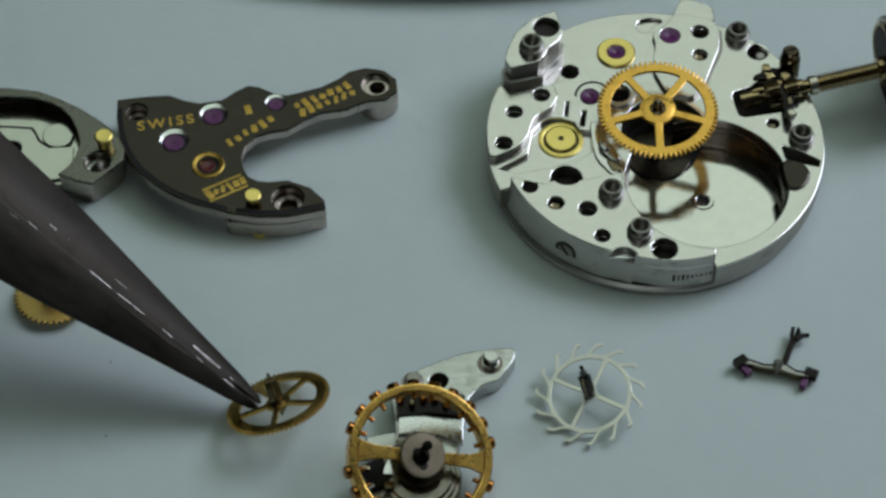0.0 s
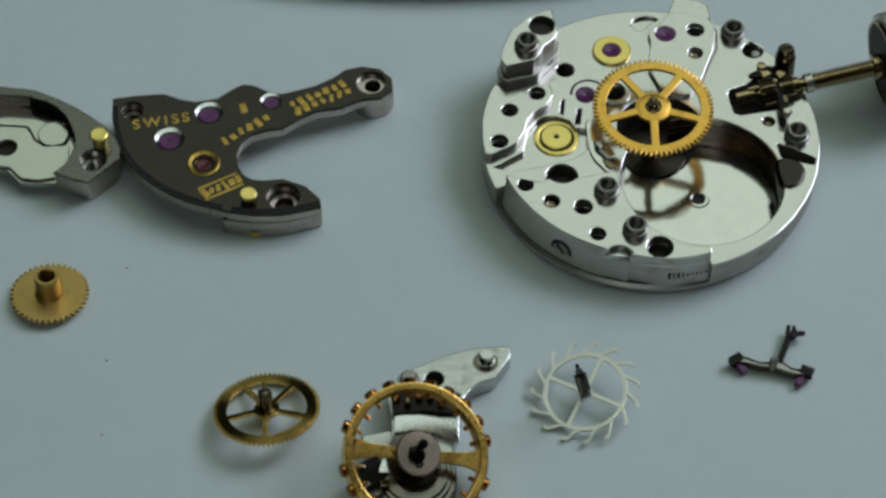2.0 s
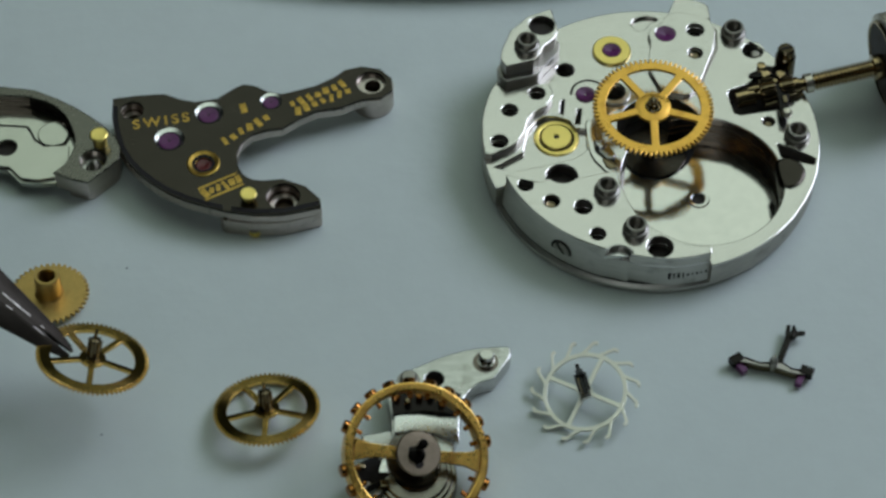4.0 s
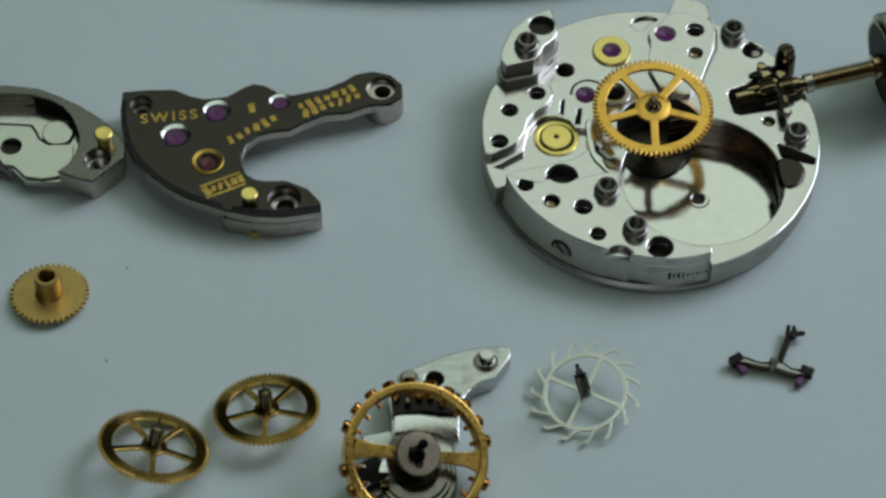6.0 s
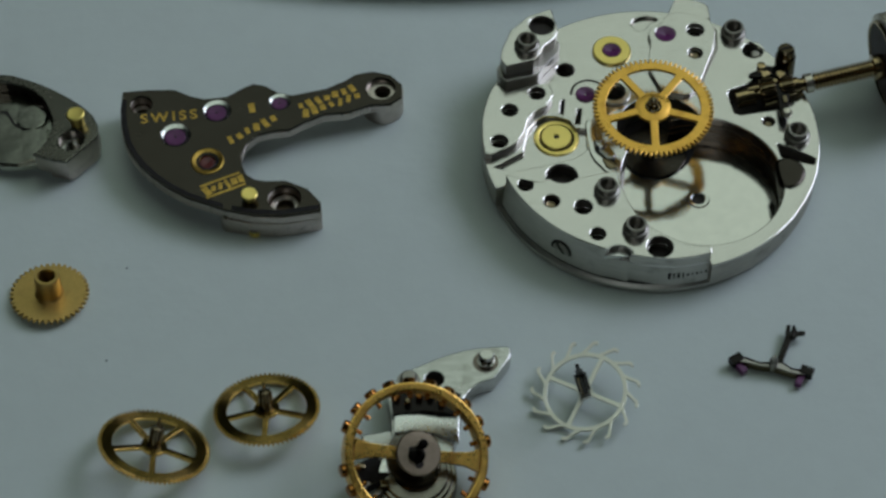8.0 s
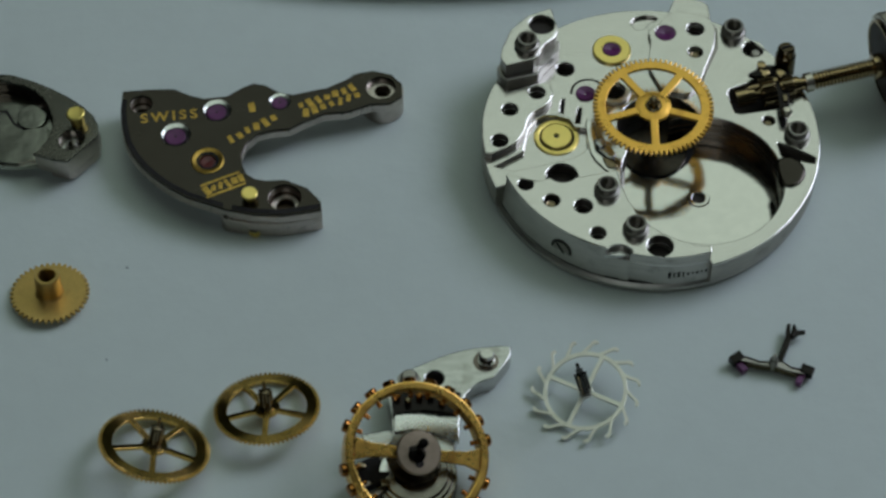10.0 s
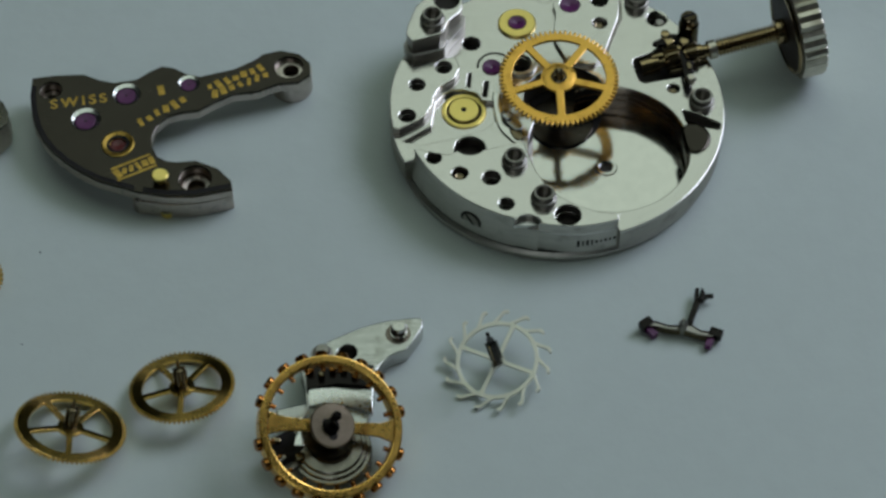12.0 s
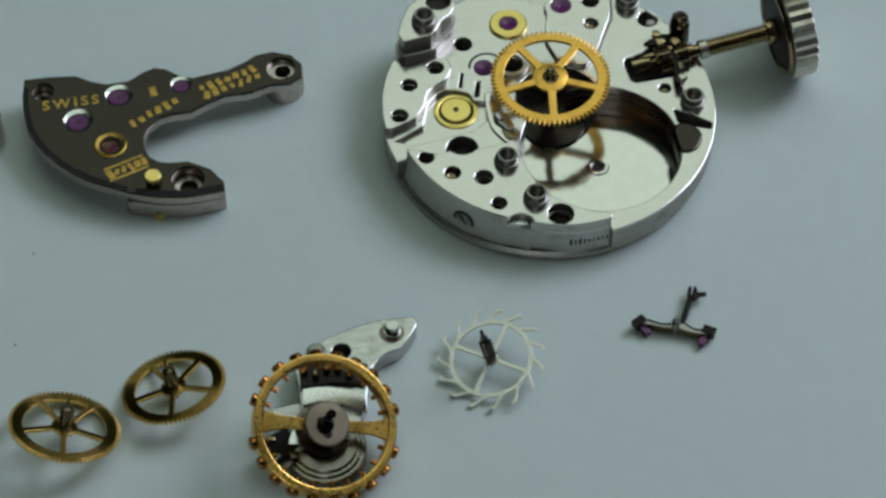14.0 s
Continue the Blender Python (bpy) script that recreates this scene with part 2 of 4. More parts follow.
def text_mesh(body, size, depth):
    cu = bpy.data.curves.new("lettering", "FONT")
    cu.body, cu.size, cu.extrude, cu.align_x, cu.align_y = body, size, depth, "CENTER", "CENTER"
    cu.offset, cu.space_character = size * 0.022, 1.38
    ob = bpy.data.objects.new("lettering", cu)
    me = bpy.data.meshes.new_from_object(ob)
    bm = bmesh.new()
    bm.from_mesh(me)
    bpy.data.objects.remove(ob)
    bpy.data.curves.remove(cu)
    bpy.data.meshes.remove(me)
    return bm


# ---- setting ----
def setting():
    bm = box(3000, 3000, 20, pose(0, 0, -10), 0)
    tagged(part("tabletop", bm, PAPER), "smooth grey-white paper covering the workbench", "tabletop", kind="structure")
    # unseen walls and ceiling, coloured dark for the metal to mirror
    for name, x, y, sx, sy in (("wall_north", 0, 1525, 3100, 50), ("wall_south", 0, -1525, 3100, 50), ("wall_east", 1525, 0, 50, 3000), ("wall_west", -1525, 0, 50, 3000)):
        tagged(part(name, box(sx, sy, 1640, pose(x, y, 800), 0), WALL), "unseen dark wall, added to close the room", "wall", kind="structure")
    tagged(part("ceiling", box(3100, 3100, 40, pose(0, 0, 1640), 0), CEILING), "unseen dark grey ceiling, added to close the room", "ceiling", kind="structure")


# ---- the movement ----
def bushing(parent, x, y, z, h=0.74, r=0.70, name="screw_bushing"):
    bm = lathe([(r * 1.10, -0.3), (r * 1.10, h * 0.30), (r * 1.04, h * 0.40), (r * 0.90, h * 0.46), (r * 0.90, h * 0.90), (r * 0.82, h), (r * 0.70, h), (r * 0.60, h * 0.88), (r * 0.57, h * 0.55), (r * 0.57, -0.25)], 28)
    ob = part(name, bm, BUSH, parent)
    ob.matrix_local = at(x, y, z)
    # black disc painting the shade inside the bushing
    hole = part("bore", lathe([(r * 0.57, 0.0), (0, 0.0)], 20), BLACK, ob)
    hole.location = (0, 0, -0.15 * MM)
    return ob


def jewel(parent, x, y, z, r, mat=RUBY, sink=None, name="jewel"):
    bm = lathe([(r, -0.3), (r, -0.02), (r * 0.9, 0.04), (r * 0.45, 0.0), (r * 0.2, -0.06), (0.001, -0.10)], 28)
    ob = part(name, bm, mat, parent)
    ob.matrix_local = at(x, y, z)
    return ob


def gold_setting(parent, x, y, z, r_out, r_in, h=0.25):
    bm = lathe([(r_out, -0.2), (r_out, h * 0.6), (r_out * 0.93, h), (r_in * 1.06, h), (r_in, h * 0.8), (r_in, -0.2)], 40)
    ob = part("jewel_setting", bm, GOLD, parent, "bright yellow gold jewel setting")
    ob.matrix_local = at(x, y, z)
    return ob


def movement():
    mv = thing("watch_movement", at(0, 0, 0), "round rhodium-plated watch movement with its wheel bridges removed", "watch movement")
    # bores: x, y, radius, top level
    front = [(-7.53, -4.22, 0.50), (-6.04, -5.43, 0.52), (-4.22, -5.85, 0.58), (-3.44, -7.82, 0.50), (0.08, -8.76, 0.80)]
    left = [(-6.70, 2.97, 0.55), (-8.35, 1.64, 0.53), (-9.0, -0.77, 0.55)]
    main = [(-4.91, 5.24, 0.60), (-2.04, 3.39, 0.66), (7.14, 1.17, 0.42), (6.62, 6.85, 0.68), (-5.35, -3.05, 1.0)]
    upper = [(3.15, 8.24, 0.58), (3.04, 6.35, 0.50)]

    # balance recess, joined with the pocket under the centre wheel
    recess = []
    for i in range(96):
        a = 2 * math.pi * i / 96
        best = 0
        for cx, cy, r in ((2.9, -3.3, 4.85), (0.6, 0.6, 2.6)):
            dx, dy, ux, uy = 1.7 - cx, -1.4 - cy, math.cos(a), math.sin(a)
            bq = dx * ux + dy * uy
            best = max(best, -bq + math.sqrt(bq * bq - (dx * dx + dy * dy - r * r)))
        recess.append((1.7 + best * math.cos(a), -1.4 + best * math.sin(a)))
    slot = rounded([(4.71, 3.60), (6.75, 4.45), (6.72, 5.65), (7.9, 5.55), (8.75, 4.9), (9.1, 3.6), (8.66, 2.9), (7.88, 2.06), (5.15, 1.55)], 2, 0.12)
    notch = rounded([(7.45, -0.42), (8.4, -0.82), (9.78, -1.62), (9.62, -2.22), (8.9, -2.05), (8.2, -1.72), (7.62, -1.62)], 2, 0.12)
    pocket = [(-9.45, -2.35), (-7.62, -1.15), (-7.3, 0.55), (-6.75, 1.35), (-6.2, 1.62), (-5.6, 1.62), (-4.75, 1.30), (-4.45, 0.70), (-3.55, 0.55), (-3.5, -0.85), (-4.6, -1.75), (-6.6, -2.35), (-8.2, -2.75)]
    slits = [[(-5.42, 1.75), (-5.1, 1.65), (-4.95, 2.9), (-5.25, 2.9)], [(-4.5, 0.9), (-4.12, 0.9), (-3.95, 2.2), (-4.3, 2.2)]]
    kidney = rounded([(-0.80, 8.85), (-0.62, 9.45), (0.10, 9.72), (0.85, 9.58), (0.98, 9.25), (0.40, 9.02), (0.12, 8.40), (-0.45, 8.35)], 2, 0.22)

    def bores(rows, grow=0.0):
        return [ring(r + grow, 28, x, y) for x, y, r in rows]

    def front_arc(a0, a1, n, grow=0.0):
        """The front edge, which swells towards its right end."""
        out = []
        for i in range(n):
            a = a0 + (a1 - a0) * i / (n - 1)
            r = 9.33 + 0.28 * min(1.0, max(0.0, (a - 256) / 20)) + grow
            out.append((r * math.cos(radians(a)), r * math.sin(radians(a))))
        return out

    edge = ring(10.02, 110, 0, 0, -71.9, 202.9) + front_arc(203.1, 287.9, 42, 0.02)
    rim = part("lower_rim", lathe([(9.1, 0.0), (9.74, 0.0), (9.87, 0.08), (9.92, 0.26), (9.88, 0.44), (9.72, 0.60), (9.1, 0.60)], 128, closed=True), NICKEL_SIDE, mv, "turned nickel edge flange")
    # black sheet that makes the holes above it look dark
    part("dial_side_plate", slab(ring(9.6, 96), 0.02, 0.055, bevel=0.005), BLACK, mv)
    part("recess_floor", slab(ring(9.8, 128), 0.06, 0.27, [ring(0.42, 24, 2.83, -3.17)] + bores(main[:3]) + bores(left), 0.02), MIRROR, mv, "mirror-polished recess floor")
    holes = [recess, slot, notch, kidney, pocket] + slits + bores(main[:-1]) + bores([(-5.35, -3.05, 0.98)]) + bores(left) + bores(front) + bores(upper)
    # plate top in nickel, its walls below in the shaded copy
    part("main_plate", slab(edge, 2.10, 2.30, holes, 0.05), NICKEL, mv)
    part("plate_flank", slab([(x * 0.998, y * 0.998) for x, y in edge], 0.53, 2.098, holes, 0.02), SHADED_NICKEL, mv)
    part("plate_base", slab(ring(9.5, 128), 0.28, 0.528, holes[:1], 0.01), SHADED_NICKEL, mv)
    # side groove
    part("side_groove", lathe([(9.58, 0.603), (9.665, 0.61), (9.665, 0.655), (9.60, 0.69)], 128), NEAR_BLACK, mv)
    # the turned front flank, leaning out towards the rim
    flank = bmesh.new()
    for a0, a1, levels in ((203, 252, ((0.64, 0.32), (0.72, 0.30), (2.2, 0.11), (2.90, 0.018), (2.965, -0.02))), (252, 260, ((0.64, 0.29), (0.74, 0.27), (2.2, 0.10), (2.28, 0.06))), (260, 287.8, ((0.64, 0.16), (0.74, 0.14), (2.2, 0.06), (2.90, 0.016), (2.965, -0.02)))):
        n = int((a1 - a0) / 1.5)
        rows = [[flank.verts.new((x, y, z)) for x, y in front_arc(a0, a1, n, grow)] for z, grow in levels]
        for a, b in zip(rows, rows[1:]):
            for i in range(n - 1):
                flank.faces.new((a[i], a[i + 1], b[i + 1], b[i]))
    part("front_flank", flank, NICKEL_SIDE, mv, "scratched turned nickel flank")

    # raised seats
    part("notch_ledge", slab(ring(0.90, 12, -2.28, -9.52, 150, 30), 2.31, 2.55, bevel=0.02), DISH, mv)
    fb = front_arc(202.5, 251.5, 24) + ring(0.95, 10, -2.28, -9.55, 138, 25) + front_arc(260.6, 288, 14) + [(2.98, -8.83), (2.2, -8.72), (1.14, -8.35), (0.3, -7.88), (-0.43, -7.33), (-1.15, -6.45), (-1.65, -5.39), (-2.0, -4.3), (-2.21, -3.2), (-4.21, -3.71)] + ring(1.02, 12, -5.35, -3.12, 320, 222) + [(-6.6, -4.08), (-8.6, -3.54)]
    part("front_seat", slab(fb, 2.84, 3.0, bores(front), 0.05), NICKEL, mv)
    part("seat_flank", slab(fb, 2.305, 2.838, bores(front), 0.02), SHADED_NICKEL, mv)
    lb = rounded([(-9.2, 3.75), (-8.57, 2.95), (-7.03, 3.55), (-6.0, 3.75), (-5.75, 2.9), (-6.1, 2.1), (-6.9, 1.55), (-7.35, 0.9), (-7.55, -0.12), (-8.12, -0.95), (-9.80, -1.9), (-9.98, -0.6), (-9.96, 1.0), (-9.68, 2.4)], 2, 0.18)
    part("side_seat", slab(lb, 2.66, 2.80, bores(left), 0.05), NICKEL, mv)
    part("seat_flank", slab(lb, 2.305, 2.658, bores(left), 0.02), SHADED_NICKEL, mv)
    ub = rounded([(2.19, 9.72), (4.02, 9.15), (4.35, 8.3), (4.2, 6.85), (3.6, 5.25), (3.06, 3.7), (2.4, 3.0), (0.9, 3.3), (0.1, 5.3), (0.42, 7.2), (0.25, 8.1), (0.95, 8.6), (1.5, 9.4)], 2, 0.15)
    part("upper_seat", slab(ub, 2.50, 2.62, bores(upper) + [ring(0.67, 28, 1.30, 7.92)], 0.04), NICKEL, mv)
    part("seat_flank", slab(ub, 2.305, 2.498, bores(upper) + [ring(0.67, 28, 1.30, 7.92)], 0.02), NICKEL_SIDE, mv)
    tongue = rounded([(1.5, 9.3), (2.05, 10.75), (2.5, 10.95), (4.0, 10.35), (4.1, 9.1)], 2, 0.15)
    part("lug", slab(tongue, 1.6, 2.60, bevel=0.05), NICKEL, mv)
    tb = [(-5.80, 8.45), (-5.42, 6.9), (-5.6, 6.2), (-6.3, 5.55), (-6.58, 4.85), (-6.9, 4.48), (-8.55, 3.95), (-8.86, 4.5), (-8.75, 5.2), (-8.2, 6.7), (-7.15, 7.85)]
    part("corner_seat", slab(tb, 4.05, 4.2, [ring(0.82, 30, -6.35, 7.18)], 0.05), NICKEL, mv)
    part("seat_flank", slab(tb, 2.305, 4.048, [ring(0.82, 30, -6.35, 7.18)], 0.02), SHADED_NICKEL, mv)
    stepb = [(-9.02, 4.6), (-8.90, 3.95), (-8.50, 3.62), (-6.62, 4.10), (-6.30, 4.75), (-5.38, 5.95), (-5.28, 6.7), (-6.2, 6.9), (-8.2, 6.0)]
    part("corner_step", slab(stepb, 2.305, 3.2, bevel=0.05), SHADED_NICKEL, mv)
    part("step_ledge", slab([(-8.72, 3.90), (-8.50, 3.70), (-6.68, 4.16), (-6.40, 4.70), (-6.9, 4.60), (-8.5, 4.05)], 3.203, 3.23, bevel=0.008), NICKEL, mv)
    # black disc painting the shade in the corner bore
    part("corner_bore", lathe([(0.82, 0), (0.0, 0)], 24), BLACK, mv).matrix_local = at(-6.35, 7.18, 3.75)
    # black discs part-way down the bores, painting the shade inside them
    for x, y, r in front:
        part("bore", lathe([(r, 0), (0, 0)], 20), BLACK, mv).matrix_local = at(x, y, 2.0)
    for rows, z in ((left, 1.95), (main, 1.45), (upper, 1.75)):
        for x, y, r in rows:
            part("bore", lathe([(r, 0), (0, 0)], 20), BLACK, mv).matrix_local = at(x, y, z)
    # dark lining painting what the right-hand recess wall mirrors
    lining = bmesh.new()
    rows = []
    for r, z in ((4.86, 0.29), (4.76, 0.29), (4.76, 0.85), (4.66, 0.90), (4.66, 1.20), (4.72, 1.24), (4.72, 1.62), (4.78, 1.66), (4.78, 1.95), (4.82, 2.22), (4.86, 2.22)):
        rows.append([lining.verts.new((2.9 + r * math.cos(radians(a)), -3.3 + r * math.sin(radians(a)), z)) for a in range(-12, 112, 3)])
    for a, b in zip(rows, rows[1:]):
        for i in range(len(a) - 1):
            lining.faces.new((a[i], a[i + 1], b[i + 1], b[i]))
    part("recess_wall", lining, RECESS, mv, "recess wall arc coloured for its dark reflection")
    # pale lining painting the brighter reflection on the front arc
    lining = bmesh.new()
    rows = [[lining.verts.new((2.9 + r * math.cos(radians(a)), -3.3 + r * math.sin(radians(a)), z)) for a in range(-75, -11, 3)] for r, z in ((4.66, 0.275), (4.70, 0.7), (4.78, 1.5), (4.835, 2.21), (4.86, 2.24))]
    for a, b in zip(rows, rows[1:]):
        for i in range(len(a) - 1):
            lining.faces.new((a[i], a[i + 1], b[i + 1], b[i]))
    part("recess_wall", lining, PALE, mv, "recess wall arc coloured for its bright reflection")
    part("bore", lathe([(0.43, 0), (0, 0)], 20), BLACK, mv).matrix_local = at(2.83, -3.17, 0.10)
    part("floor_boss", lathe([(0.44, 0.24), (0.46, 0.37), (0.62, 0.37), (0.68, 0.27)], 32), MIRROR, mv).location = (2.83 * MM, -3.17 * MM, 0)
    # slot and notch floors are black, painting the shade down there
    part("slot_floor", slab(slot, 1.0, 1.1, bevel=0.01), BLACK, mv)
    part("pocket_plate", slab(pocket, 1.6, 1.95, bevel=0.01), NICKEL, mv)
    part("notch_floor", slab(notch, 1.3, 1.4, bevel=0.01), BLACK, mv)
    part("seat_seam", slab([(3.95, 9.1), (4.33, 8.3), (4.27, 6.9), (3.62, 5.3), (3.1, 3.8), (3.25, 3.75), (3.8, 5.25), (4.48, 6.85), (4.55, 8.4), (4.15, 9.1)], 2.29, 2.33, bevel=0.004), BUSH, mv)
    button = rounded([(7.45, -2.1), (7.7, -1.85), (8.2, -1.80), (8.72, -2.2), (8.9, -2.8), (8.6, -3.5), (8.1, -3.84), (7.72, -3.75), (7.55, -3.2), (7.5, -2.6)], 2, 0.25)
    part("notch_button", slab(button, 1.9, 2.42, bevel=0.2), BRIDGE, mv, "dark rounded steel button")
    # near-black floor painting the shade under the centre wheel
    part("pocket_floor", slab(ring(2.35, 40, 0.45, 0.95), 0.28, 0.34, bevel=0.02), NEAR_BLACK, mv)
    # flat dark disc in place of the dark crescent below the wheel
    part("dark_floor_disc", lathe([(2.0, 0.27), (2.0, 0.36), (1.9, 0.42), (0, 0.43)], 56), BRIDGE, mv, "flat dark grey disc under the centre wheel").location = (0.35 * MM, 0.35 * MM, 0)
    # a fine arc cut into the plate round a jewel
    part("milled_arc", slab(ring(1.12, 16, -3.55, 3.35, 5, 185) + ring(0.98, 16, -3.55, 3.35, 185, 5), 2.28, 2.312, bevel=0.004), NEAR_BLACK, mv)

    part("bore_collar", lathe([(1.06, 2.30), (1.04, 2.42), (0.96, 2.48), (0.74, 2.48), (0.67, 2.42), (0.66, 2.2)], 9), PALE, mv, "polished collar round a bore").location = (-2.04 * MM, 3.39 * MM, 0)
    # plug added off-centre in the bore for its bright reflection
    part("bore_plug", lathe([(0.34, 1.4), (0.34, 2.02), (0.24, 2.14), (0, 2.16)], 20), BUSH, mv).location = (6.80 * MM, 6.72 * MM, 0)
    for x, y, z, r in ((3.04, 6.35, 2.28, 0.36), (-6.04, -5.43, 2.6, 0.36), (7.14, 1.17, 2.0, 0.30)):
        part("bore_plug", lathe([(r, -0.4), (r, 0.0), (r * 0.8, 0.06), (r * 0.55, 0.02), (0, 0.0)], 20), DARK_STEEL, mv).matrix_local = at(x, y, z)
    # jewels and gold settings
    jewel(mv, 1.30, 7.92, 2.58, 0.66)
    jewel(mv, -3.75, 3.26, 2.39, 0.60)
    gold_setting(mv, -2.04, 6.71, 2.30, 1.18, 0.57, 0.18)
    jewel(mv, -2.04, 6.71, 2.46, 0.57)
    gold_setting(mv, -5.58, 0.12, 1.95, 1.36, 1.05, 0.10)
    cap = part("end_cap", lathe([(0.94, 0.0), (0.94, 0.14), (0.87, 0.20), (0.18, 0.21), (0.16, 0.10), (0.0, 0.10)], 40), GOLD, mv, "bright yellow gold end cap with a small central hole")
    cap.matrix_local = at(-5.58, 0.12, 1.95)
    part("cap_seat", lathe([(1.06, 0.012), (0.93, 0.012)], 40), NEAR_BLACK, cap)
    part("cap_bore", lathe([(0.16, 0), (0, 0)], 12), BLACK, cap).location = (0, 0, 0.12 * MM)
    # bushings
    for x, y, z in ((-2.80, -4.75, 3.0), (-1.26, -7.60, 3.0), (-7.28, 5.45, 4.2), (5.48, 8.15, 2.3), (8.73, -0.02, 2.3)):
        bushing(mv, x, y, z)
    # small case screw in the side
    az = math.atan2(-7.72, -5.46)
    sm = Matrix.Translation((9.50 * math.cos(az) * MM, 9.50 * math.sin(az) * MM, 1.42 * MM)) @ Matrix.Rotation(az, 4, "Z") @ Matrix.Rotation(radians(90), 4, "Y")
    sc = part("side_screw", lathe([(0.56, -0.2), (0.56, 0.02), (0.50, 0.05), (0, 0.05)], 28), BUSH, mv, "small slotted steel screw")
    sc.matrix_local = sm
    part("slot", box(1.06, 0.18, 0.06, pose(0, 0, 0.04, 0, 0, 35), 0.0), BLACK, sc)
    part("recess_ring", lathe([(0.54, 0.03), (0.58, 0.05), (0.70, 0.03), (0.70, -0.2)], 28), BLACK, sc)
    # worn number on the flank, unreadable
    for k in range(9):
        a = radians(274 + k * 1.6)
        part("engraved_mark", box(0.05, 0.10 if k % 2 else 0.15, (0.50, 0.42, 0.50, 0.46)[k] if k < 4 else 0.22, Matrix.Translation((9.70 * math.cos(a), 9.70 * math.sin(a), 1.40)) @ Matrix.Rotation(a, 4, "Z"), 0.0), NEAR_BLACK, mv)
    click = rounded([(-3.8, 1.1), (-3.42, 1.1), (-3.25, -0.4), (-2.75, -2.0), (-2.1, -2.45), (-2.6, -2.85), (-3.5, -1.7), (-3.72, -0.4)], 2, 0.2)
    part("click_spring", slab(click, 2.0, 2.42, bevel=0.06), MIRROR, mv, "polished click spring")
    pawl = rounded([(-3.35, -0.45), (-2.75, -0.62), (-2.45, -1.10), (-2.15, -1.75), (-2.55, -1.95), (-3.0, -1.45), (-3.3, -1.1)], 2, 0.2)
    part("click_pawl", slab(pawl, 2.31, 2.62, bevel=0.07), STEEL, mv, "polished click pawl")
    part("pawl_shoulder", slab(rounded([(-2.95, -1.75), (-2.3, -2.05), (-2.05, -2.5), (-2.6, -2.6)], 2, 0.2), 2.31, 2.50, bevel=0.06), DARK_STEEL, mv)
    part("pawl_screw", lathe([(0.30, 2.6), (0.30, 2.74), (0.24, 2.80), (0, 2.80)], 20), DISH, mv).location = (-3.0 * MM, -0.95 * MM, 0)
    part("kidney_floor", slab(kidney, 1.9, 2.05, bevel=0.01), NICKEL, mv)

    centre_wheel(mv)
    keyless(mv)
    return mv


def centre_wheel(mv):
    """The gilt centre wheel on its arbor."""
    hub = part("centre_arbor", lathe([(0.5, -1.6), (0.5, 0.15), (0.42, 0.22), (0.25, 0.25), (0.22, 0.75), (0.12, 0.85), (0, 0.85)], 24), DARK_STEEL, mv)
    hub.matrix_local = at(0.15, 1.18, 3.55, 0.0, -0.05)
    w = slab(teeth(3.30, 3.58, 72), -0.10, 0.10, crossings(1.05, 2.86, 5, 0.20, 270 - 72 * 2), 0.03)
    part("centre_wheel", w, BRASS, hub, "gilt brass five-spoke toothed wheel")
    part("hub_collar", lathe([(0.98, 0.098), (0.90, 0.125), (0.5, 0.15), (0.45, 0.1)], 32), BRASS, hub)
    for k in range(8):
        a = 2 * math.pi * k / 8
        part("pinion_leaf", box(0.16, 0.10, 0.5, Matrix.Translation((0.30 * math.cos(a), 0.30 * math.sin(a), 0.38)) @ Matrix.Rotation(a, 4, "Z"), 0.02), DARK_STEEL, hub)


